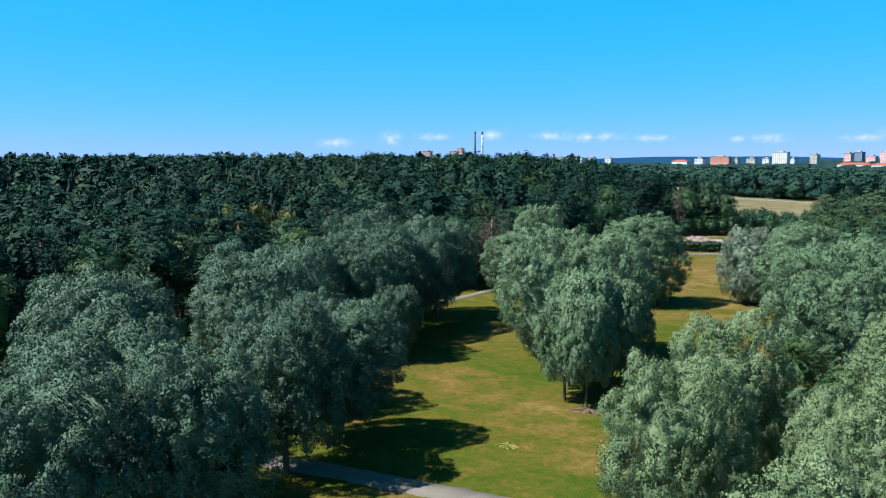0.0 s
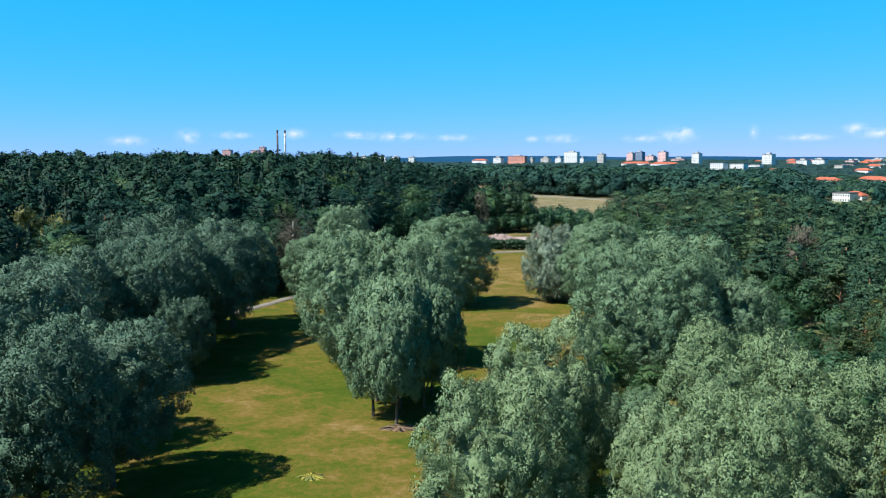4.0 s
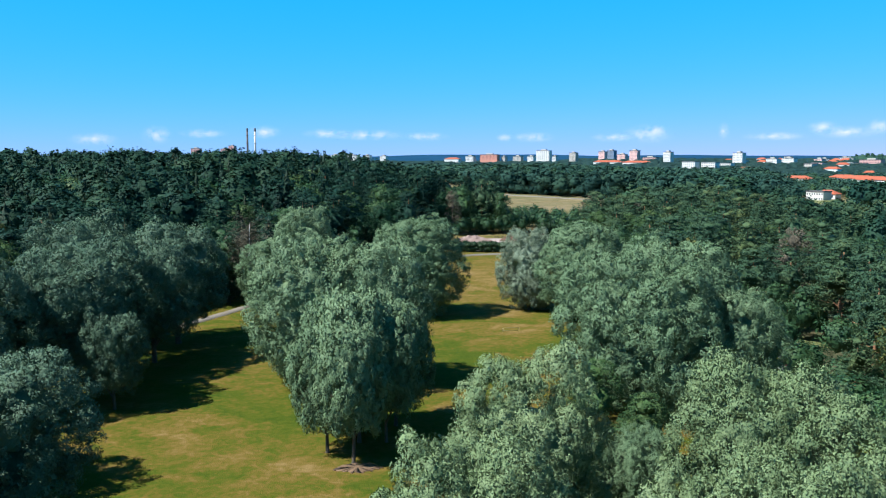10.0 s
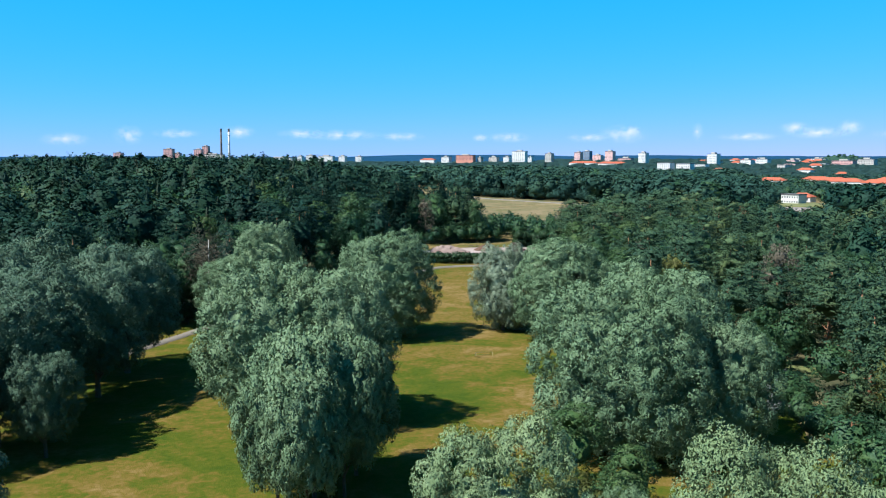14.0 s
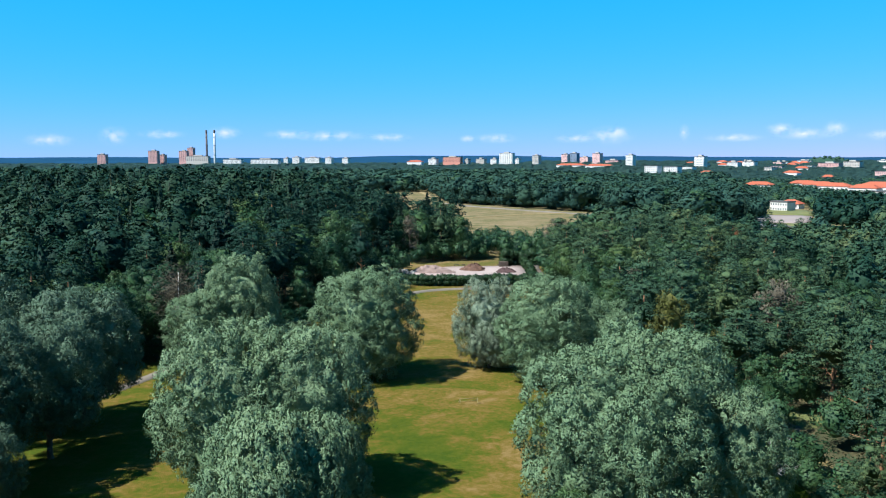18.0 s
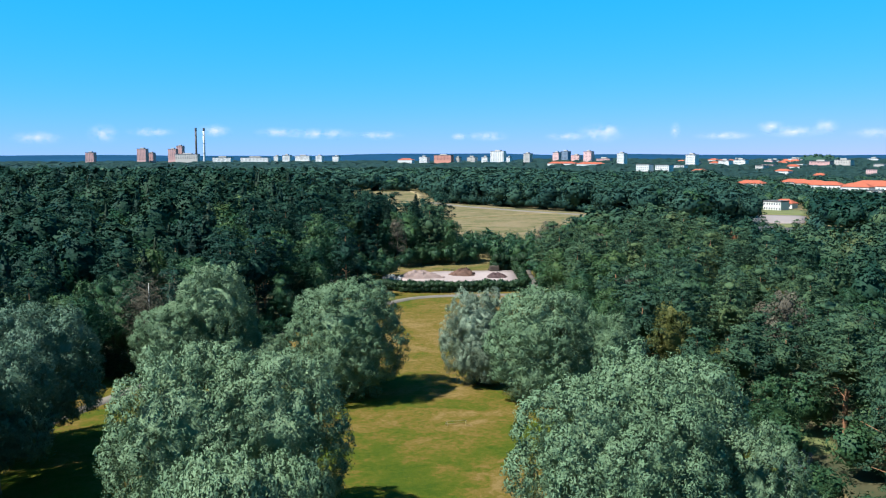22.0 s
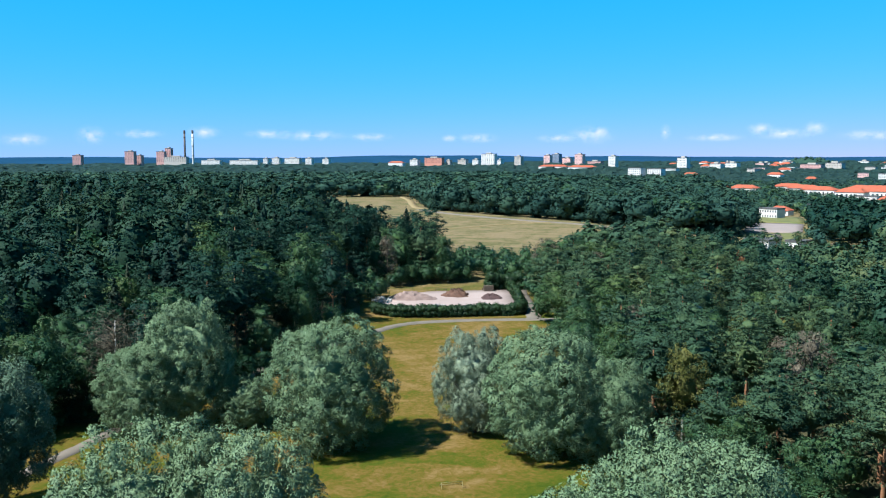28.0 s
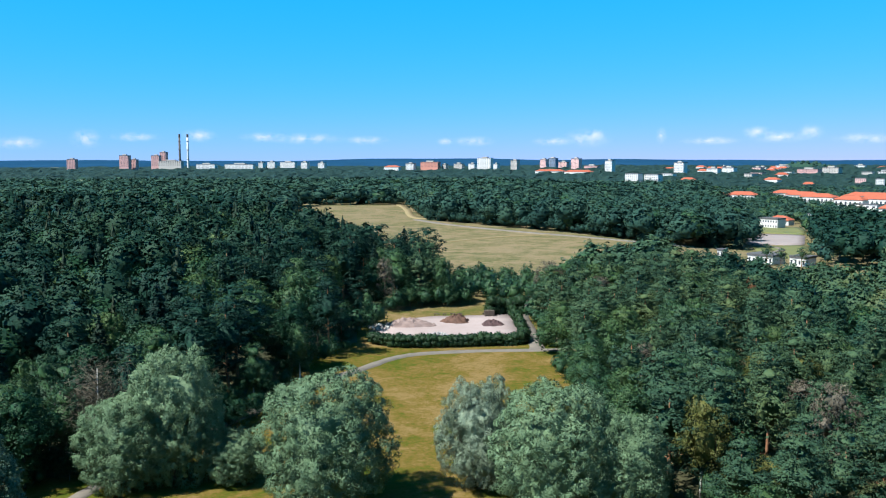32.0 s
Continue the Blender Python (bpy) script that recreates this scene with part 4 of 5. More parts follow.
single(P[0], 12, 309, 16.5, 4.2, "dark pine at the tip of the wood", "pines of the wood")
single(B[0], 14.5, 303, 13, 4.2, "broadleaf tree at the tip of the wood", "broadleaf trees")
single(P[2], 8, 304, 17, 4.0, "dark pine at the tip of the wood", "pines of the wood")
single(S[0], 5, 324, 20.5, 3.2, "tall dark spruce at the tip of the wood", "spruces")
single(S[1], 9, 320, 18.5, 2.8, "tall dark spruce at the tip of the wood", "spruces")

for x, y, h in ((38.5, 121, 13.5), (42.5, 127, 14), (36, 114, 12), (45, 134, 14.5), (41, 116, 13), (31.5, 112, 8)):
    single(P[int(x) % 4], x, y, h, 0.27 * h, "dark green pine beside the service road", "pines of the wood")

near = []
wx, wy = scatter(-150, 14, 60, 345, 6.0)
ok = (wx < west_edge(wy) - 2.5)
edge = np.where(ok, west_edge(wy) - wx, 0)
near += [(x, y, e, "west") for x, y, e in zip(wx[ok], wy[ok], edge[ok]) if e < 42 and y > 90]
ex, ey = scatter(22, 160, 60, 330, 5.6)
ok = (ex > east_edge(ey) + 2.5) & (ey < east_north(ex))
edge = np.where(ok, ex - east_edge(ey), 0)
near += [(x, y, e, "east") for x, y, e in zip(ex[ok], ey[ok], edge[ok]) if e < 62 and y < 300]
count = {"pine": 0, "spruce": 0, "broad": 0}
REST = []
for x, y, e, side in near:
    if any((x - a) ** 2 + (y - b) ** 2 < (0.8 * c + 1.5) ** 2 for a, b, c in TAKEN):
        continue
    if side == "east" and 121 < y < 150 and abs(x - 31 - 0.5 * (y - 125)) < 3.0:
        continue
    u, v = rngw.uniform(), rngw.uniform()
    if side == "west":
        kind = "broad" if (e < 16 and u < 0.6) or u < 0.16 else ("spruce" if u < 0.5 else "pine")
        h = {"broad": 11 + 5 * v, "spruce": 15 + 5 * v, "pine": 15 + 4 * v}[kind]
    else:
        kind = "broad" if u < (0.5 if e < 22 else 0.26) else "pine"
        h = {"broad": 9 + 4.5 * v, "pine": 12 + 4.5 * v}[kind]
    if -17 < x < -4 and 248 < y < 290:
        h *= 0.45
    r = {"broad": 0.35, "spruce": 0.19, "pine": 0.29}[kind] * h * rngw.uniform(0.85, 1.2)
    lim = {"pine": 225, "spruce": 60, "broad": 145}[kind]
    if count[kind] >= lim or (side == "west" and e > 34) or (side == "east" and e > 52):
        REST.append((x, y, h, r, kind))
        continue
    count[kind] += 1
    if side == "east" and kind == "broad" and rngw.uniform() < 0.2:
        odd = rngw.uniform() < 0.5
        single(G[0] if odd else Y[0], x, y, h, 0.3 * h, "half-dead grey-brown tree among the pines" if odd else "birch with yellowing hanging leaves among the pines")
    elif kind == "pine":
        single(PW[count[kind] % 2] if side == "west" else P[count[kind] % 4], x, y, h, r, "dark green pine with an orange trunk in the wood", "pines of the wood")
    elif kind == "spruce":
        single(S[count[kind] % 3], x, y, h, r, "dark pointed spruce in the wood", "spruces")
    else:
        single((BD[count[kind] % 2] if side == "west" and v < 0.36 else B[count[kind] % 3] if v < 0.5 else BL[count[kind] % 2] if v < 0.78 else BI[count[kind] % 2]), x, y, h, r, "green broadleaf tree at the edge of the wood", "broadleaf trees")

# ---------------- the woods further off, joined by kind ----------------
def template(kind, seed, lod):
    rng = np.random.default_rng(seed)
    if kind == "spruce":
        return spruce_shape(rng, 1.0, 0.2, (200, 90, 30)[lod], (0.042, 0.06, 0.09)[lod], (7, 4, 3)[lod], (7, 6, 5)[lod])
    inner, blades, size, big = ((330, 320, 0.029, 0.05), (110, 110, 0.05, 0.082), (34, 36, 0.08, 0.125))[lod]
    v, f = ICO1[0].copy(), ICO1[1]
    c, r = (np.array((0, 0, 0.64)), np.array((0.23, 0.23, 0.34))) if kind == "pine" else (np.array((0, 0, 0.53)), np.array((0.3, 0.3, 0.43)))

    def lumpy(d):
        q = d * r
        k = 1 + 0.26 * tufts(q, 0.26, seed) + 0.14 * tufts(q, 0.11, seed + 1) + rng.uniform(-0.06, 0.06, len(d))
        q = q * np.clip(k, 0.6, 1.45)[:, None]
        if kind == "pine":
            q[:, :2] *= (1 + 0.22 * np.sin(q[:, 2] * 48 + 3 * d[:, 0] + seed) - 0.5 * np.clip(d[:, 2], 0, 1) ** 2)[:, None]
        return q + c

    # large ragged sprays inside, fine ones over them
    k = np.arange(inner + blades) < inner
    blades += inner
    d = rng.normal(size=(blades, 3))
    d /= np.linalg.norm(d, axis=1)[:, None]
    d[:, 2] = np.where(d[:, 2] < -0.7, -d[:, 2], d[:, 2])
    p = c + (lumpy(d) - c) * np.where(k, rng.uniform(0.72, 0.9, blades), rng.uniform(0.84, 1.08, blades))[:, None]
    nor = d + rng.normal(size=(blades, 3)) * np.where(k, 0.25, 0.45)[:, None]
    nor /= np.linalg.norm(nor, axis=1)[:, None]
    t = rng.normal(size=(blades, 3)) + d * 0.3
    t -= nor * (t * nor).sum(1)[:, None]
    t /= np.linalg.norm(t, axis=1)[:, None]
    w = np.cross(nor, t)
    ln = (np.where(k, big, size) * rng.uniform(0.7, 1.4, blades))[:, None]
    tri = np.stack([p - t * ln * 0.5 + w * ln * 0.45, p - t * ln * 0.5 - w * ln * 0.45, p + t * ln * 0.6], 1).reshape(-1, 3)
    nn = np.concatenate([v, np.repeat(0.85 * d + 0.15 * nor, 3, axis=0)])
    cv = c + (lumpy(v) - c) * 0.66
    return np.concatenate([cv, tri]), np.concatenate([f, np.arange(3 * blades).reshape(-1, 3) + len(v)]), nn / np.linalg.norm(nn, axis=1)[:, None]


TEMPL = {(k, lod): [template(k, 100 + 7 * i + lod, lod) for i in range(6)] for k in ("pine", "spruce", "broad") for lod in (0, 1, 2)}


def joined(name, trees, lod, mats, label):
    """trees: rows of x, y, height, radius scale, kind; one object for each kind."""
    for kind in ("pine", "spruce", "broad", "yellow"):
        rows = [t for t in trees if t[4] == kind]
        if not rows:
            continue
        V, F, N, base = [], [], [], 0
        for x, y, h, w, _ in rows:
            tv, tf, tn = TEMPL[("broad" if kind == "yellow" else kind, lod)][int(rngw.integers(6))]
            a = rngw.uniform(0, 6.28)
            c, s = math.cos(a) * h * w, math.sin(a) * h * w
            q = np.stack([tv[:, 0] * c - tv[:, 1] * s + x, tv[:, 0] * s + tv[:, 1] * c + y, tv[:, 2] * h + float(ground_z(x, y))], 1)
            V.append(q)
            c, s = math.cos(a), math.sin(a)
            N.append(np.stack([tn[:, 0] * c - tn[:, 1] * s, tn[:, 0] * s + tn[:, 1] * c, tn[:, 2]], 1))
            F.append(tf + base)
            base += len(q)
        ob = new(name, mesh_of(name, np.concatenate(V), np.concatenate(F), mats[kind], normals=np.concatenate(N)))
        tagged(ob, label[kind] if isinstance(label, dict) else label, "woodland", kind="stuff")


MID = {"pine": PINE, "spruce": SPRUCE, "broad": BROAD, "yellow": LIME}
LAB = {"pine": "dense wood of dark green pines", "spruce": "dark spruces among the pines", "broad": "green broadleaf trees among the pines", "yellow": "light green birches among the pines"}
trees = [(x, y, h, rngw.uniform(1.05, 1.35), k) for x, y, h, r, k in REST]
wx, wy = scatter(-330, 14, 40, 560, 6.4)
e = west_edge(wy) - wx
m = (e > 3) & (wx > -35 - 0.9 * wy) & ~((e < 42) & (wy > 90) & (wy < 345) & (wx > -150)) & ~in_poly(wx, wy, MEADOW)
for x, y in zip(wx[m], wy[m]):
    u, v = rngw.uniform(), rngw.uniform()
    k = "pine" if u < 0.4 else "spruce" if u < 0.68 else "broad" if u < 0.86 else "yellow"
    trees.append((x, y, {"pine": 15 + 4 * v, "spruce": 15 + 4.2 * v, "broad": 12 + 4 * v, "yellow": 11 + 4 * v}[k], rngw.uniform(1.1, 1.45), k))
WEST = {"pine": WPINE, "spruce": SPRUCE, "broad": SHADEBROAD, "yellow": LIME}
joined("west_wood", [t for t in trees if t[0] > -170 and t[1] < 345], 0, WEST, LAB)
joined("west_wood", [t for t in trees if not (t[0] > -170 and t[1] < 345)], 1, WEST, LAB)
trees = []
ex, ey = scatter(28, 330, 40, 475, 6.2)
e = ex - east_edge(ey)
m = (e > 3) & ~((e < 62) & (ey < 300) & (ey > 60) & (ex < 160)) & (ey < east_north(ex)) & (ex < 60 + 0.75 * ey)
for x, y in zip(ex[m], ey[m]):
    u, v = rngw.uniform(), rngw.uniform()
    k = "pine" if u < 0.56 else "broad" if u < 0.82 else "yellow"
    low = 0.78 if y > 250 and 92 < x < 160 else 1.0
    trees.append((x, y, {"pine": 12 + 4 * v, "broad": 10 + 4 * v, "yellow": 9 + 3 * v}[k] * low, rngw.uniform(1.25, 1.6), k))
for ex, ey, sgn, ed in ((*scatter(-95, 14, 60, 345, 3.6), -1, west_edge), (*scatter(22, 100, 50, 420, 3.6), 1, east_edge)):
    e = sgn * (ex - ed(ey))
    m = (e > -0.5) & (e < 7) & ((sgn < 0) | (ey < east_north(ex)))
    for x, y in zip(ex[m], ey[m]):
        if rngw.uniform() < 0.8 and not any((x - a) ** 2 + (y - b) ** 2 < 2.5 for a, b, c in TAKEN):
            trees.append((x, y, rngw.uniform(2.5, 6.5), rngw.uniform(1.1, 1.6), "broad"))
ux, uy = scatter(26, 120, 60, 300, 7.0)
m = (ux > east_edge(uy) + 6) & (uy < east_north(ux))
for x, y in zip(ux[m], uy[m]):
    trees.append((x, y, rngw.uniform(5, 9), rngw.uniform(1.1, 1.5), "broad" if rngw.uniform() < 0.6 else "pine"))
bx, by = scatter(4, 50, 296, 340, 4.6)
m = (bx > 4) & ~in_poly(bx, by, [(0, 250), (38, 250), (40, 297), (-5, 297)]) & (bx < 54)
for x, y in zip(bx[m], by[m]):
    trees.append((x, y, rngw.uniform(4.5, 8.0), rngw.uniform(1.0, 1.4), "broad"))
joined("east_wood", [t for t in trees if t[1] < 240], 0, MID, LAB)
joined("east_wood", [t for t in trees if t[1] >= 240], 1, MID, LAB)

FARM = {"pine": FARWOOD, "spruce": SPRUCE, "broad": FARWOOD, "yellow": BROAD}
trees = []
for y0, y1, step in ((470, 640, 7.4), (640, 800, 10), (800, 1250, 14.5)):
    fx, fy = scatter(-0.85 * y1, 0.85 * y1, y0, y1, step)
    town_edge = np.interp(fy, [455, 616, 1110, 1300], [182, 250, 440, 520])
    m = ~in_poly(fx, fy, MEADOW) & (fx < town_edge) & (fx > -0.5 * fy - 60) & ~((fx < west_edge(np.minimum(fy, 560))) & (fy < 560))
    m &= ~((fy < 640) & (fx > 30) & (fx < 190) & in_poly(fx, fy, MEADOW))
    for x, y in zip(fx[m], fy[m]):
        u, v = rngw.uniform(), rngw.uniform()
        k = "pine" if u < 0.4 else "broad" if u < 0.8 else "spruce" if u < 0.95 else "yellow"
        sc = 1.0 if y < 1150 else 1.0
        trees.append((x, y, (14 + 5 * v) * sc, rngw.uniform(1.25, 1.7) * (1.08 if step < 10 else 1.25 if step < 12 else 1.55), k))
for (xa, ya), (xb, yb) in zip(MEADOW[4:9], MEADOW[5:10]):
    n = int(math.hypot(xb - xa, yb - ya) / 2.6)
    for k in range(n):
        u = (k + rngw.uniform(0, 0.8)) / n
        out = rngw.uniform(1.5, 6.0)
        x, y = xa + (xb - xa) * u, ya + (yb - ya) * u
        x, y = (x + 0.85 * out, y + 0.5 * out) if ya < 640 else (x + (out if x > 0 else -out), y + (out if ya > 837 else 0))
        trees.append((x, y, rngw.uniform(3.5, 9.0), rngw.uniform(1.3, 1.8), "broad"))
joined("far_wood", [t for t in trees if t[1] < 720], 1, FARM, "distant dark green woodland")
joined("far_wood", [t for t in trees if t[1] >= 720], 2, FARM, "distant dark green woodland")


# ---------------- the town, the power plant and the far country ----------------
def wall_paint(name, c, dark=0.85):
    return surface(name, [(0.3, tuple(0.8 * q * dark for q in c)), (0.7, tuple(0.8 * q for q in c))], 0.05, fine=30, rough=0.8, bump=0.05)


BROWNW, REDW = wall_paint("brown_brick", (0.66, 0.38, 0.35)), wall_paint("orange_brick", (0.62, 0.27, 0.2))
WHITEW, PALEW = wall_paint("white_render", (0.78, 0.77, 0.74)), wall_paint("pale_concrete", (0.55, 0.51, 0.46))
PINKW, BLUEW = wall_paint("pink_render", (0.85, 0.53, 0.49)), wall_paint("blue_glazing", (0.2, 0.27, 0.38))
GREENW, REDROOF = wall_paint("pale_green_wall", (0.55, 0.66, 0.58)), surface("orange_tiles", [(0.3, (0.2650, 0.0610, 0.0300)), (0.7, (0.3700, 0.0950, 0.0480))], 0.2, fine=20, bump=0.3)
DARKROOF, GLASSW = surface("dark_roof_felt", [(0.3, (0.0539, 0.0539, 0.0577)), (0.7, (0.1001, 0.1001, 0.1040))], 0.2), surface("dark_window_glass", [(0.3, (0.0385, 0.0462, 0.0616)), (0.7, (0.0693, 0.0770, 0.0924))], 0.2, rough=0.2, bump=0.0)
SITES = []


def put(name, me, root, loc=(0, 0, 0)):
    ob = part(name, me, root)
    ob.location = loc
    return ob


def tower(x, y, w, h, turn, wall, floors, cols, label):
    """A flat-roofed block with a parapet, a roof house and one row of windows for each storey on its two seen faces."""
    d = min(w, 14.0) if h > 12 else min(w, 10.0)
    h = max(h, 3.2 * floors * 0.8)
    # blocks beyond 1500 m keep a height fitted to the camera's view
    h = min(h, 3.3 * floors + 0.5) if floors <= 4 and y < 1500 else h
    root = new("apartment_building" if h > 8 else "building")
    w = 0.86 * w
    root.matrix_basis = pose(x, y, float(ground_z(x, y)) - 0.3, 0, 0, turn - 30)
    SITES.append((x, y, 0.5 * w + 5))
    put("wall", box_mesh("wall", w, d, h, wall), root)
    put("roof", box_mesh("roof", w + 0.6, d + 0.6, 0.8, DARKROOF if wall is not GREENW else GREENW, h), root)
    if h > 25:
        put("roof_house", box_mesh("roof_house", w * 0.4, d * 0.5, 2.6, PALEW, h + 0.8), root)
    storeys = max(floors, round(h / 3.2))
    step = h / storeys
    pane = box_mesh("window", w / cols * 0.42, 0.16, step * 0.42, GLASSW)
    for k in range(max(0, storeys - (4 if cols > 9 else 9)), storeys):
        for c in range(cols):
            put("window", pane, root, (w * ((c + 0.5) / cols - 0.5), -d / 2 - 0.06, (k + 0.33) * step))
    return tagged(root, label + " of the town", "building", "buildings of the town")


def tiled_house(x, y, w, h, turn, label):
    """A long building under a hipped tile roof; far ones have walls stretched to bring the roof into the camera's view.
    """
    d, h = min(max(0.45 * w, 9), 16), max(h, 5.5)
    wall_h, over = h - min(0.42 * h, 3.6), 0.6
    root = new("house")
    root.matrix_basis = pose(x, y, float(ground_z(x, y)) - 0.3, 0, 0, turn - 24)
    SITES.append((x, y, 0.5 * w + 4))
    put("wall", box_mesh("wall", w, d, wall_h, WHITEW), root)
    a, b, i = w / 2 + over, d / 2 + over, max(w / 2 - d / 2, 0.3)
    v = [(-a, -b, wall_h), (a, -b, wall_h), (a, b, wall_h), (-a, b, wall_h), (-i, 0, h), (i, 0, h), (-a, -b, wall_h - 0.3), (a, -b, wall_h - 0.3), (a, b, wall_h - 0.3), (-a, b, wall_h - 0.3)]
    f = [(0, 1, 5, 4), (1, 2, 5), (2, 3, 4, 5), (3, 0, 4), (0, 6, 7, 1), (1, 7, 8, 2), (2, 8, 9, 3), (3, 9, 6, 0)]
    part("roof", mesh_of("roof", v, f, REDROOF), root, "bright orange-red tiled roof")
    n = max(3, int(w / 4))
    pane = box_mesh("window", w / n * 0.4, 0.14, wall_h * 0.4, GLASSW)
    for c in range(n):
        put("window", pane, root, (w * ((c + 0.5) / n - 0.5), -d / 2 - 0.05, wall_h * 0.35))
    return tagged(root, label, "house", "red-roofed houses")


tower(-708, 2312, 26, 40.4, 17, BROWNW, 9, 5, "brown brick apartment tower")
tower(-575, 2298, 29, 50.0, 14, BROWNW, 13, 6, "brown brick apartment tower")
tower(-558, 2323, 16, 39.9, 14, BROWNW, 10, 3, "lower brown brick apartment block")
tower(-530, 2442, 27, 50.1, 12, BROWNW, 12, 4, "brown power plant boiler house")
tower(-515, 2466, 20, 59.3, 12, BROWNW, 8, 3, "tall reddish power plant building")
tower(-487, 2420, 77, 36.4, 11, PALEW, 3, 10, "long beige power plant hall")
tower(-380, 2338, 62, 27.7, 9, WHITEW, 3, 14, "long white apartment block")
tower(-297, 2350, 96, 27.4, 7, WHITEW, 3, 20, "long white apartment block")
tower(-241, 2356, 15, 31.6, 6, WHITEW, 5, 4, "small white block")
tower(-219, 2409, 26, 33.5, 5, WHITEW, 5, 6, "white apartment block")
tower(-179, 2462, 53, 32.3, 4, WHITEW, 4, 12, "white apartment block")
tower(-131, 2415, 22, 32.4, 3, WHITEW, 4, 5, "white apartment block")
tower(-85, 2417, 22, 30.8, 2, WHITEW, 4, 5, "white apartment block")
tower(143, 2212, 26, 29.9, -4, WHITEW, 8, 6, "white apartment tower")
tower(192, 2208, 58, 34.1, -5, REDW, 8, 12, "orange-red brick apartment block")
tower(229, 2204, 13, 28.3, -6, PALEW, 7, 3, "grey apartment block")
tower(264, 2200, 27, 29.6, -7, PALEW, 8, 6, "grey-white apartment block")
tower(335, 2228, 45, 44.4, -9, WHITEW, 11, 7, "tall white building with a dark flat roof")
tower(298, 2196, 20, 29.6, -8, WHITEW, 7, 5, "white wing of an apartment block")
tower(357, 2186, 13, 29.7, -10, WHITEW, 7, 4, "white wing of an apartment block")
tower(384, 2079, 20, 38.9, -11, PALEW, 12, 5, "pale concrete apartment tower")
tower(452, 2065, 19, 41.6, -13, PINKW, 12, 5, "pinkish apartment tower")
tower(477, 2080, 23, 44.2, -14, BLUEW, 12, 5, "blue-grey glazed tower")
tower(509, 2102, 26, 35.1, -14, PINKW, 9, 6, "beige-pink apartment block")
tower(499, 1950, 23, 44.1, -15, PINKW, 12, 6, "pale pink apartment tower")
tower(519, 1892, 38, 29.0, -16, BROWNW, 4, 10, "long brown office block")
tower(526, 1786, 19, 40.9, -17, WHITEW, 10, 6, "white apartment tower")
tower(603, 1599, 23, 38.9, -22, WHITEW, 10, 7, "white apartment tower")
tower(678, 1622, 26, 27.8, -24, WHITEW, 4, 9, "far white office block")
tower(725, 1656, 29, 28.8, -25, WHITEW, 4, 9, "far white office block")
tower(877, 1634, 50, 25.9, -30, BROWNW, 3, 14, "long brown building")
tower(937, 1656, 39, 28.6, -31, PALEW, 4, 10, "long grey building on the hillside")
tower(1628, 2580, 48, 3.5, -33, WHITEW, 3, 9, "far white building")
tower(1500, 2294, 60, 4.9, -34, REDW, 3, 9, "far red building")
tower(318, 632, 14, 7.4, -31, WHITEW, 2, 6, "modern white flat-roofed house")
tower(334, 628, 17, 4.6, -32, WHITEW, 1, 6, "low white flat-roofed extension")
tower(431, 752, 26, 8.6, -33, WHITEW, 2, 4, "white sports hall with a grey gable")
tower(269, 605, 15, 6.2, -28, WHITEW, 2, 7, "white two-storey house")
tower(292, 706, 14, 6.8, -27, GREENW, 2, 5, "white house with a pale green roof")
tower(139, 396, 3, 5.5, -25, WHITEW, 2, 2, "small white utility building among pines")
tower(161, 402, 13, 3.6, -27, WHITEW, 1, 6, "low white clubhouse among pines")
tower(171, 391, 8, 4.0, -29, WHITEW, 1, 4, "low white clubhouse among pines")
tiled_house(288, 630, 15, 6.8, -28, "house under a bright orange-red tiled roof")
tiled_house(1064, 2806, 30, 0.7, -21, "house under a bright orange-red tiled roof")
tiled_house(1051, 2647, 57, 1.2, -22, "house under a bright orange-red tiled roof")
tiled_house(89, 2065, 37, 27.2, -3, "house under a bright orange-red tiled roof")
tiled_house(396, 1770, 61, 24.2, -13, "house under a bright orange-red tiled roof")
tiled_house(439, 1707, 56, 24.0, -15, "house under a bright orange-red tiled roof")
tiled_house(397, 975, 25, 10.1, -24, "house under a bright orange-red tiled roof")
tiled_house(429, 981, 32, 10.3, -26, "house under a bright orange-red tiled roof")
tiled_house(499, 1013, 34, 10.7, -28, "house under a bright orange-red tiled roof")
tiled_house(471, 897, 35, 11.2, -30, "house under a bright orange-red tiled roof")
tiled_house(463, 828, 27, 11.6, -32, "house under a bright orange-red tiled roof")
tiled_house(494, 826, 40, 12.0, -34, "house under a bright orange-red tiled roof")
tiled_house(485, 952, 34, 11.0, -29, "house under a bright orange-red tiled roof")
tiled_house(530, 902, 47, 11.8, -33, "house under a bright orange-red tiled roof")
tiled_house(398, 669, 17, 12.3, -34, "house under a bright orange-red tiled roof")

tower(410, 1297, 25, 25, -19, WHITEW, 7, 6, "grey-roofed white apartment block")
tower(437, 1288, 26, 24, -19, WHITEW, 7, 6, "grey-roofed white apartment block")
rng = np.random.default_rng(404)
for k in range(46):
    y = rng.uniform(1330, 2050)
    x = y * rng.uniform(0.36, 0.72)
    if any(math.hypot(x - a, y - b) < c + 14 for a, b, c in SITES):
        continue
    # height fitted so that just the top shows above the far canopy
    h = 5 + 9 * float(smooth01(y, 1250, 2000)) + 8 * float(smooth01(x, 300, 500) * smooth01(y, 1300, 1550)) + rng.uniform(4, 7)
    if rng.uniform() < 0.5:
        tiled_house(x, y, rng.uniform(14, 34), h, -24 + rng.uniform(-20, 20), "red-tiled house far off among trees")
    else:
        tower(x, y, rng.uniform(12, 30), h - 1, -24 + rng.uniform(-20, 20), (WHITEW, PALEW, PINKW)[k % 3], 6, 5, "pale house far off among trees")


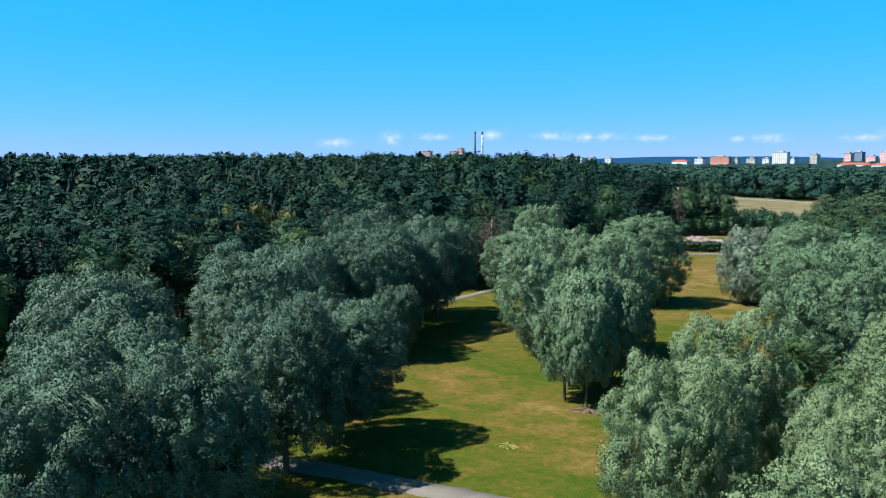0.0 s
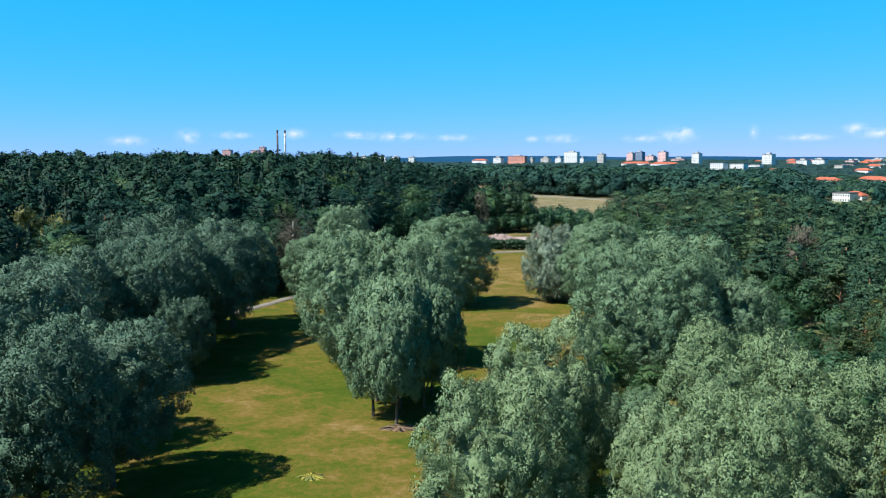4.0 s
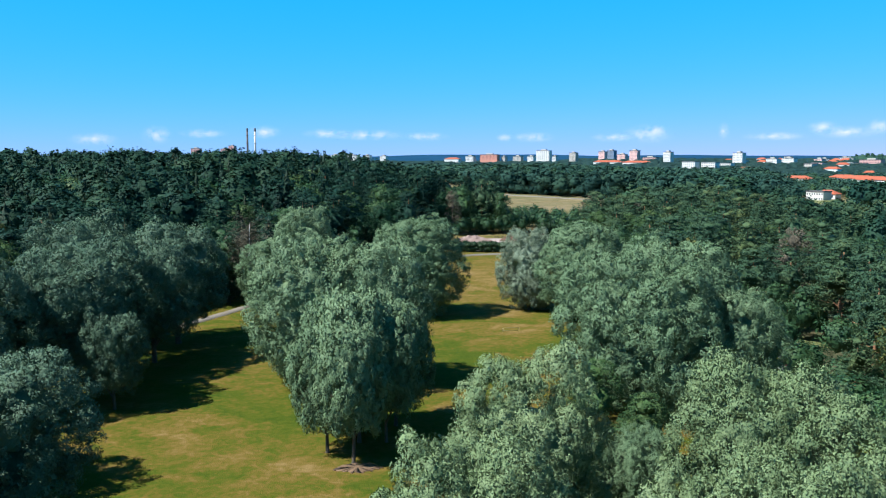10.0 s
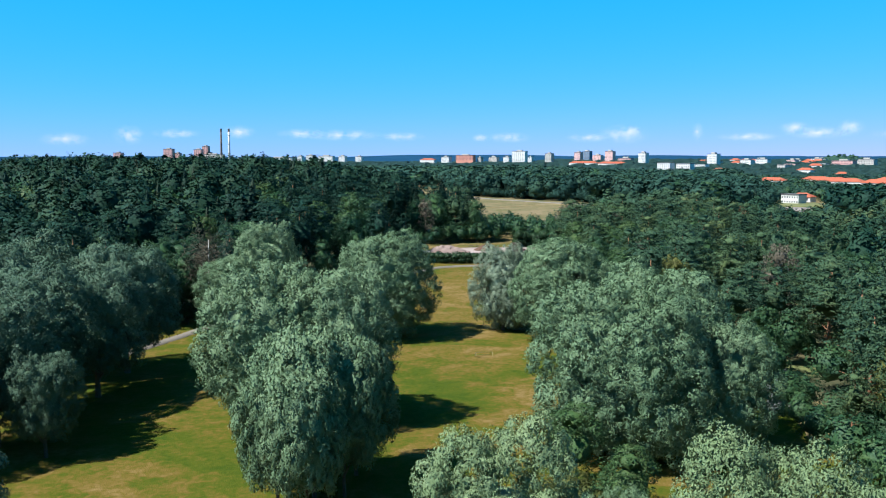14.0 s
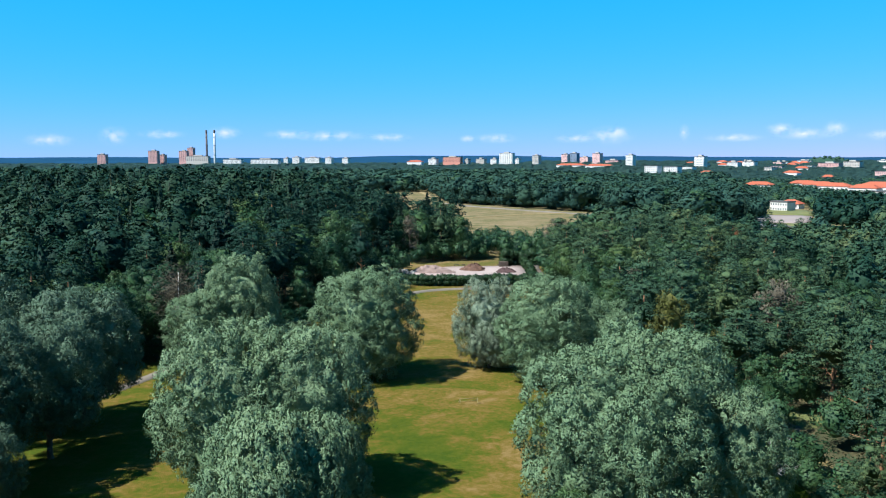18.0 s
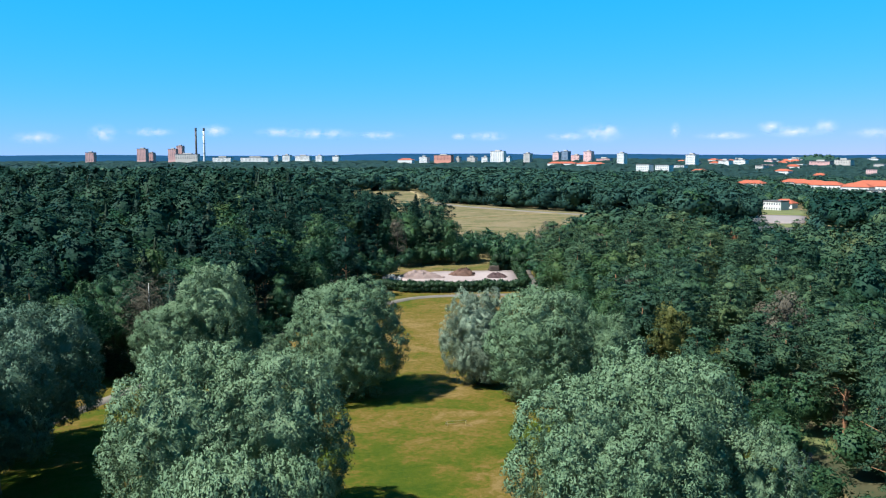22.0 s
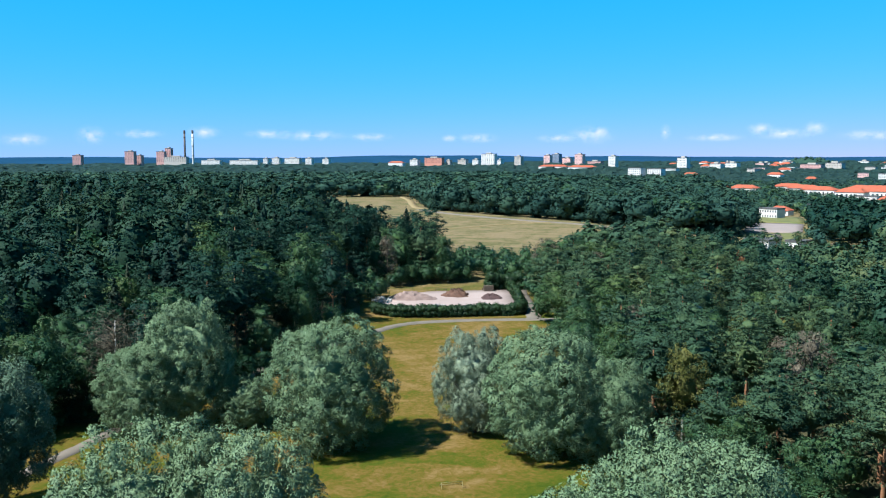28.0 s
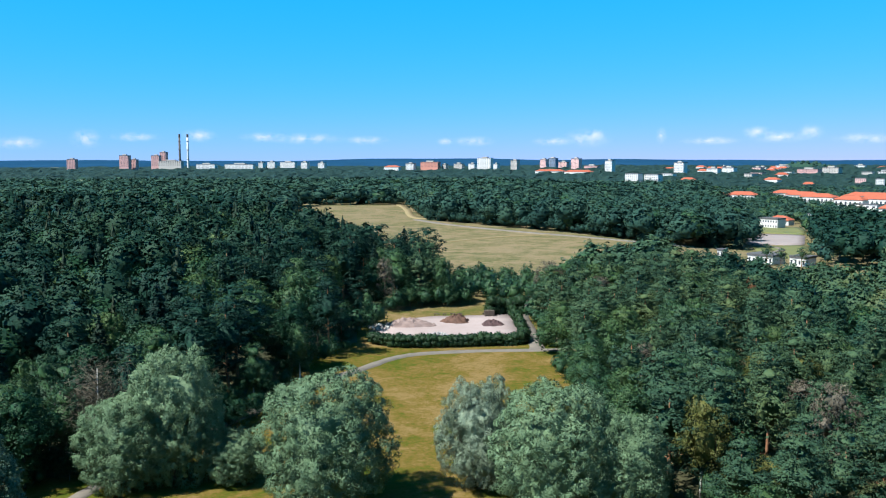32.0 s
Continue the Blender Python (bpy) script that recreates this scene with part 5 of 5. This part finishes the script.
def chimney(x, y, top, r, mat, cap, label):
    root = new("chimney")
    z0 = float(ground_z(x, y))
    root.location = (x, y, z0)
    h = top - z0
    v, f = tube([(0, 0, 0), (0, 0, h * 0.5), (0, 0, h)], [r * 1.35, r * 1.12, r], 20)
    part("shaft", mesh_of("shaft", v, f, mat, True), root)
    v, f = tube([(0, 0, h - 9), (0, 0, h - 0.5), (0, 0, h + 0.4)], [r * 1.06 + 0.1] * 3, 20)
    part("cap", mesh_of("cap", v, f, cap, True), root, "dark band round the mouth")
    for q in (0.35, 0.6, 0.82):
        v, f = tube([(0, 0, h * q), (0, 0, h * q + 1.0)], [r * 1.35 - 0.33 * r * q + 0.7] * 2, 20)
        part("gallery", mesh_of("gallery", v, f, cap), root)
    return tagged(root, label, "chimney", "power plant chimneys")


CHIMDARK = surface("sooty_concrete", [(0.3, (0.0770, 0.0655, 0.0616)), (0.7, (0.1309, 0.1155, 0.1078))], 0.05)
chimney(-482, 2516, 115.5, 2.6, CHIMDARK, CHIMDARK, "tall dark concrete chimney of the power plant")
chimney(-460.5, 2520, 115.6, 2.7, WHITEW, CHIMDARK, "tall white chimney with a dark mouth at the power plant")

# sports field, court and lawns in the clearing
slab("sports_court", [(228, 559), (244, 553), (257, 545), (243, 518), (228, 493), (213, 494), (199, 496), (212, 526)], COURT, "pale gravel sports court in the town", 0.3, "court", 5, 60)
slab("town_lawn", [(234, 566), (250, 560), (262, 552), (276, 575), (286, 604), (264, 610), (250, 590)], LAWN, "cut lawn beside the sports court", 0.25, "lawn", 6, 60)
slab("town_lawn", [(198, 490), (212, 488), (226, 487), (212, 456), (196, 430), (178, 436), (186, 460)], LAWN, "cut lawn below the sports court", 0.25, "lawn", 7, 60)
strip("town_path", [(168, 412), (176, 432), (186, 450), (202, 466), (206, 480)], 3.0, GRAVEL, "pale footpath to the sports court", 0.4, seed=12, n=30)

# trees between the houses
OPEN = [(158, 400), (166, 384), (178, 384), (200, 432), (230, 490), (260, 545), (284, 600), (276, 612), (255, 606), (205, 535), (182, 478), (168, 430)]
GROVE = [(176, 374), (186, 345), (230, 335), (330, 420), (330, 560), (292, 592), (264, 545), (233, 490), (203, 430)]
trees = []
for y0, y1, step, wide in ((330, 560, 6.6, 1.2), (560, 700, 8.4, 1.3), (700, 1000, 12, 1.7), (1000, 1250, 17.0, 2.3)):
    fx, fy = scatter(60, 1.05 * y1, y0, y1, step)
    town_edge = np.interp(fy, [455, 616, 1110, 1300], [182, 250, 440, 520])
    m = ((fx > town_edge) | in_poly(fx, fy, GROVE)) & (fx < 0.98 * fy) & ~in_poly(fx, fy, OPEN) & (fy > east_north(fx)) & ~in_poly(fx, fy, MEADOW) & ~((fx < 175) & (fy < 455))
    for x, y in zip(fx[m], fy[m]):
        if rngw.uniform() < 0.08 or any((x - a) ** 2 + (y - b) ** 2 < c * c or (abs(x - a * y / b) < 0.9 * c * y / b and b * 0.93 < y < b) for a, b, c in SITES):
            continue
        grove = bool(in_poly(x, y, GROVE))
        trees.append((x, y, rngw.uniform(12, 16) if grove else rngw.uniform(6, 10.5), rngw.uniform(1.1, 1.5) * wide, "pine" if grove else "broad" if rngw.uniform() < 0.85 else "yellow"))
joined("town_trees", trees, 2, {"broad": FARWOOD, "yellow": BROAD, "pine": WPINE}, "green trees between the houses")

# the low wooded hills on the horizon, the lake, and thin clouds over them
# blue-green canopy tones with distance haze painted in
CANOPY = foliage("hazed_canopy_leaves", [(0.2, (0.0074, 0.0229, 0.0228)), (0.5, (0.0120, 0.0315, 0.0296)), (0.8, (0.0231, 0.0483, 0.0399))], 0.0, 0.8, 0.1, 0.0, 0.05)
# blue base colour stands in for haze over the wooded hills
HILLS = surface("haze_blue_hills", [(0.3, (0.0095, 0.0405, 0.0850)), (0.7, (0.0165, 0.0600, 0.1230))], 0.004, fine=10, bump=0.0)
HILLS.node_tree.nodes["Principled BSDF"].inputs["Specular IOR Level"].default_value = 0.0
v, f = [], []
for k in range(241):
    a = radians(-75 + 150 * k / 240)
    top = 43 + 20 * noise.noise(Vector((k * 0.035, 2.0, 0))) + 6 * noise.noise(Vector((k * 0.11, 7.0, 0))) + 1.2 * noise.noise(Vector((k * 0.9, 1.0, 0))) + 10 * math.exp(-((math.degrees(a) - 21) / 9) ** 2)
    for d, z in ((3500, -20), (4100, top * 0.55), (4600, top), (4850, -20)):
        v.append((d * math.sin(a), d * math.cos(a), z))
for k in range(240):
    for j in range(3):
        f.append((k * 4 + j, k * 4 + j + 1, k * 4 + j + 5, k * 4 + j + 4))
# the unbroken canopy of the far country: a lumpy sheet near tree-top height, raised in parts to cover the far blocks'
# lower walls from the camera
rng = np.random.default_rng(31)
na, nr = 330, 120
ang, dist = np.linspace(radians(-44), radians(48), na), np.geomspace(1180, 3800, nr)
A, Q = np.meshgrid(ang, dist)
A = A + rng.uniform(-0.4, 0.4, A.shape) * (ang[1] - ang[0])
Q = Q * (1 + rng.uniform(-0.4, 0.4, Q.shape) * (dist[1] / dist[0] - 1))
X, Y = Q * np.sin(A), Q * np.cos(A)
Z = ground_z(X, Y) + 5.0 + 9 * smooth01(Y, 1250, 2000) * (1 - smooth01(Y, 2450, 3000)) + 8 * smooth01(X, 300, 500) * smooth01(Y, 1300, 1550) * (1 - smooth01(Y, 2200, 3000)) + rng.uniform(-3.0, 3.0, A.shape) + 3 * tufts(np.stack([X, Y, 0 * X], -1).reshape(-1, 3), 160, 3).reshape(X.shape)
Z[0] -= 14
i, j = np.meshgrid(np.arange(na - 1), np.arange(nr - 1))
q = (j * na + i).ravel()
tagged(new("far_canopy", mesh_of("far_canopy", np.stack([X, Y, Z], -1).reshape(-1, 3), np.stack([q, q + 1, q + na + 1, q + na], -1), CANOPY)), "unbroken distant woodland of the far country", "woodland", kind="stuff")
tagged(new("backdrop", mesh_of("backdrop", v, f, HILLS, True)), "low wooded hills on the horizon, painted haze blue", "hills", kind="structure")
v = [(-2600, 2700, 5.2), (-820, 2700, 5.2), (-900, 3450, 6.0), (-2900, 3450, 6.0)]
tagged(new("water", mesh_of("water", v, [(0, 1, 2, 3)], WATER)), "strip of blue lake behind the wood", "lake", kind="structure")


def mound(x, y, r, h, label):
    v, f = [], []
    for i in range(9):
        for k in range(24):
            a, t = 2 * math.pi * k / 24, i / 8
            v.append((r * t * math.cos(a), 0.6 * r * t * math.sin(a), h * (0.5 + 0.5 * math.cos(math.pi * t)) + 1.5 * noise.noise(Vector((i, k, 0)))))
    for i in range(8):
        for k in range(24):
            f.append((i * 24 + k, i * 24 + (k + 1) % 24, (i + 1) * 24 + (k + 1) % 24, (i + 1) * 24 + k))
    ob = new("hill", mesh_of("hill", v, f, FARWOOD, True))
    ob.location = (x, y, float(ground_z(x, y)) - 1)
    return tagged(ob, label, "hill", kind="structure")


mound(1150, 2150, 190, 35, "grassy hill with trees on its top behind the town")
rng = np.random.default_rng(9)
lobes = []
for k in range(60):
    a, t = rng.uniform(0, 6.28), rng.uniform(0, 0.75) ** 0.7
    s = rng.uniform(3.5, 6)
    lobes.append((1150 + 190 * t * math.cos(a), 2150 + 110 * t * math.sin(a), 5.0 + 35 * (0.5 + 0.5 * math.cos(math.pi * t)), s, s, s * 0.8))
v, f, nn = lobed(rng, lobes, 0.06, 3.0, ICO1)
tagged(new("hill_trees", mesh_of("hill_trees", v, f, FARWOOD, normals=nn)), "dark trees on the top of the hill", "woodland", kind="stuff")

m, n, l = nodes_of("glowing_thin_cloud")
b = n["Principled BSDF"]
b.inputs["Base Color"].default_value = (0.05, 0.05, 0.05, 1)
b.inputs["Specular IOR Level"].default_value = 0.0
tcn, mpn, grn, nsn = n.new("ShaderNodeTexCoord"), n.new("ShaderNodeMapping"), n.new("ShaderNodeTexGradient"), n.new("ShaderNodeTexNoise")
mpn.inputs["Scale"].default_value = (1, 0, 1)
grn.gradient_type = "QUADRATIC_SPHERE"
nsn.inputs["Scale"].default_value, nsn.inputs["Detail"].default_value, nsn.inputs["Roughness"].default_value = 0.02, 6, 0.65
l.new(tcn.outputs["Object"], mpn.inputs["Vector"])
l.new(mpn.outputs["Vector"], grn.inputs["Vector"])
geo = n.new("ShaderNodeNewGeometry")
l.new(geo.outputs["Position"], nsn.inputs["Vector"])
rm = ramp_node(n, [(0.4, (0, 0, 0)), (0.72, (1, 1, 1))])
l.new(nsn.outputs["Fac"], rm.inputs["Fac"])
al, av = n.new("ShaderNodeMath"), n.new("ShaderNodeMath")
al.operation, av.operation = "MULTIPLY", "MULTIPLY"
l.new(grn.outputs["Fac"], al.inputs[0])
l.new(rm.outputs["Color"], al.inputs[1])
l.new(al.outputs[0], av.inputs[0])
av.inputs[1].default_value, av.use_clamp = 1.0, True
l.new(av.outputs[0], b.inputs["Alpha"])
# the sunlit white is an added glow; the base colour is almost black
b.inputs["Emission Color"].default_value = (0.78, 0.8, 0.95, 1)
b.inputs["Emission Strength"].default_value = 0.56
CLOUD = m
CLOUDS = ((-1596, 4385, 127, 200, 43), (-1312, 4479, 151, 129, 61), (-1089, 4538, 161, 206, 31), (-782, 4601, 171, 147, 43), (-459, 4644, 164, 209, 34), (-242, 4661, 158, 368, 37),
          (78, 4666, 149, 215, 31), (503, 4638, 143, 77, 28), (657, 4618, 145, 206, 34), (1071, 4538, 143, 206, 31), (1248, 4491, 160, 215, 61), (1285, 4480, 178, 80, 37),
          (1607, 4372, 169, 49, 55), (1835, 4280, 143, 261, 28), (2035, 4185, 186, 129, 37), (2127, 4139, 160, 261, 37), (2257, 4067, 185, 104, 49), (2468, 3941, 149, 261, 34))
for k, (x, y, z, w, h) in enumerate(CLOUDS):
    q = ICO3[0] * (1 + 0.12 * tufts(ICO3[0], 0.7, 200 + k))[:, None]
    ob = new("cloud", mesh_of("cloud", q, ICO3[1], CLOUD, True))
    ob.matrix_basis = pose(x, y, z, 0, 0, -math.degrees(math.atan2(x, y))) @ Matrix.Diagonal((0.7 * w, 30, 1.0 * h, 1))
    tagged(ob, "small thin white cloud low over the horizon", "cloud", "clouds", kind="structure")

# ---------------- small things of the park ----------------
YELLOWPAINT = surface("worn_yellow_paint", [(0.3, (0.2094, 0.1786, 0.0647)), (0.7, (0.2834, 0.2526, 0.1186))], 2.0, rough=0.6)
WOOD = surface("weathered_wood", [(0.3, (0.0462, 0.0347, 0.0270)), (0.7, (0.1155, 0.0847, 0.0616))], 2.0, fine=8, bump=0.5)
SOIL = surface("bare_dry_soil", [(0.3, (0.1, 0.062, 0.034)), (0.7, (0.165, 0.098, 0.055))], 0.4, fine=20, bump=0.5)


def goal(x, y, turn):
    """A small football goal lying open towards the camera: posts, crossbar, back stays and ground bar."""
    root = new("football_goal")
    root.matrix_basis = pose(x, y, 0.12, 0, 0, turn)
    bars = (("post", (-1.25, 0, 0), (-1.25, 0, 0.7)), ("post", (1.25, 0, 0), (1.25, 0, 0.7)), ("crossbar", (-1.25, 0, 0.7), (1.25, 0, 0.7)), ("stay", (-1.25, 0, 0.7), (-1.25, 1.1, 0)), ("stay", (1.25, 0, 0.7), (1.25, 1.1, 0)), ("ground_bar", (-1.25, 1.1, 0.03), (1.25, 1.1, 0.03)))
    for name, a, b in bars:
        v, f = tube([a, b], [0.035, 0.035], 8)
        part(name, mesh_of(name, v, f, YELLOWPAINT, True), root)
    return tagged(root, "small worn yellow-white football goal on the lawn", "football goal")


goal(-0.1, 155.2, 6)


def bare_patch(x, y, rx, ry, seed, mat=SOIL, label="bare trodden brown soil under the willow trees"):
    rng = np.random.default_rng(seed)
    pts = []
    for k in range(14):
        a = 2 * math.pi * k / 14
        s = rng.uniform(0.85, 1.1)
        pts.append((x + rx * s * math.cos(a), y + ry * s * math.sin(a)))
    return slab("bare_soil", pts, mat, label, 0.02, "soil", seed, 70)


bare_patch(-20.6, 97.6, 2.0, 1.1, 31)
bare_patch(2.8, 101, 3.2, 2.0, 33)
bare_patch(-27.6, 84.2, 1.1, 0.8, 36, surface("yellow_flowering_grass", [(0.35, (0.0539, 0.0847, 0.0115)), (0.5, (0.1540, 0.1463, 0.0154)), (0.65, (0.3234, 0.2618, 0.0231))], 1.2, fine=8), "patch of yellow flowers in the lawn")

# logs and kerb stones at the far side of the yard
for k, (x, w) in enumerate(((11.2, 1.6), (13.2, 1.0), (15.4, 1.4), (17.3, 1.3), (24.0, 1.6))):
    root = new("bench")
    root.matrix_basis = pose(x, 286.6, float(ground_z(x, 286.6)) + 0.15, 0, 0, 4 * k - 6)
    put("seat", box_mesh("seat", w, 0.45, 0.12, WOOD, 0.42, 0.02), root)
    for sx in (-0.36, 0.36):
        put("leg", box_mesh("leg", 0.16, 0.4, 0.42, WOOD), root, (sx * w, 0, 0))
    tagged(root, "dark wooden bench at the edge of the gravel yard", "bench", "benches by the yard")

# a stack of timber between yard and hedge
root = new("timber_stack")
root.location = (24.8, 285.1, float(ground_z(24.8, 285.1)) + 0.1)
for k in range(5):
    for q in range(4):
        put("plank", box_mesh("plank", 2.6 - 0.1 * ((k + q) % 3), 0.42, 0.3, WOOD, 0.3 * k, 0.03), root, (0.05 * ((2 * k + q) % 3), 0.46 * (q - 1.5), 0))
tagged(root, "brown stack of sawn timber behind the gravel yard", "timber stack")

# service road with a parked car among the pines
strip("road", [(31, 125), (33.6, 131), (37, 138.5), (41.5, 146)], 3.4, ASPHALT, "grey service road between willows and pines", 0.08, seed=21)
slab("sandy_ground", [(29, 112), (33, 116), (36.5, 124), (39, 133), (35.5, 131), (31, 122)], STRAW, "dry sandy verge under the pines", 0.04, "verge", 22, 50)
slab("town_lawn", [(38, 141), (43, 141), (46.5, 148), (42, 150)], LAWN, "small green lawn in a gap of the pines", 0.1, "lawn", 23, 40)
CARPAINT = surface("dark_blue_car_paint", [(0.3, (0.0115, 0.0193, 0.0462)), (0.7, (0.0154, 0.0270, 0.0616))], 0.5, rough=0.25, bump=0.0, metal=0.3)
TYRE = surface("black_rubber", [(0.3, (0.0115, 0.0115, 0.0115)), (0.7, (0.0231, 0.0231, 0.0231))], 3.0)
RIM = surface("grey_alloy", [(0.3, (0.3080, 0.3080, 0.3234)), (0.7, (0.4235, 0.4235, 0.4389))], 3.0, rough=0.35, metal=0.8, bump=0.0)
LAMP_R, LAMP_F = surface("red_lamp", [(0.3, (0.2310, 0.0077, 0.0077)), (0.7, (0.3080, 0.0154, 0.0154))], 3.0, rough=0.2, bump=0), surface("clear_lamp", [(0.3, (0.4620, 0.4620, 0.4620)), (0.7, (0.5775, 0.5775, 0.5775))], 3.0, rough=0.1, bump=0)


def car(x, y, turn, paint, label):
    """A small estate car: profiled body, glazed cabin, four wheels, lamps."""
    root = new("car")
    root.matrix_basis = pose(x, y, float(ground_z(x, y)) + 0.2, 0, 0, turn)
    prof = [(-2.1, 0.35), (-2.15, 0.75), (-2.05, 0.95), (-1.1, 1.0), (1.0, 0.98), (1.9, 0.8), (2.12, 0.6), (2.1, 0.35)]
    n = len(prof)
    v = [(px, sy * (0.86 if pz < 0.9 else 0.8), pz) for sy in (-1, 1) for px, pz in prof]
    f = [tuple(range(n))[::-1], tuple(range(n, 2 * n))] + [(i, (i + 1) % n, n + (i + 1) % n, n + i) for i in range(n)]
    part("body", mesh_of("car_body", v, f, paint), root)
    prof = [(-2.0, 0.96), (-1.25, 1.42), (0.25, 1.45), (1.0, 0.97)]
    v = [(px, sy * (0.8 if pz < 1.1 else 0.62), pz) for sy in (-1, 1) for px, pz in prof]
    f = [(3, 2, 1, 0), (4, 5, 6, 7), (0, 1, 5, 4), (2, 3, 7, 6)]
    part("glazing", mesh_of("car_glass", v, f, GLASSW), root)
    put("roof", box_mesh("car_roof", 1.98, 1.26, 0.06, paint, 1.42, 0.02), root, (-0.72, 0, 0))
    for sx in (-1.32, 1.32):
        for sy in (-0.78, 0.78):
            tv, tf = tube([(0, -0.1, 0), (0, 0.1, 0)], [0.32, 0.32], 18)
            w = put("wheel", mesh_of("tyre", tv, tf + [tuple(range(18))[::-1]], TYRE), root, (sx, sy, 0.32))
            tv, tf = tube([(0, -0.115, 0), (0, 0.115, 0)], [0.19, 0.19], 14)
            part("rim", mesh_of("rim", tv, tf + [tuple(range(14))[::-1]], RIM), w)
    for sy in (-0.62, 0.62):
        put("headlight", box_mesh("headlight", 0.1, 0.3, 0.14, LAMP_F, 0.62), root, (2.03, sy, 0))
        put("tail_light", box_mesh("tail_light", 0.1, 0.22, 0.2, LAMP_R, 0.72), root, (-2.12, sy, 0))
    return tagged(root, label, "car")


car(33.2, 130.5, 62, CARPAINT, "dark blue estate car parked on the service road")
car(36.4, 136.6, 60, surface("silver_car_paint", [(0.3, (0.3080, 0.3157, 0.3234)), (0.7, (0.3850, 0.3927, 0.4004))], 0.5, rough=0.3, metal=0.4, bump=0.0), "silver estate car parked on the service road")

for ob in PROTOS:
    for o in (*ob.children_recursive, ob):
        bpy.data.objects.remove(o)
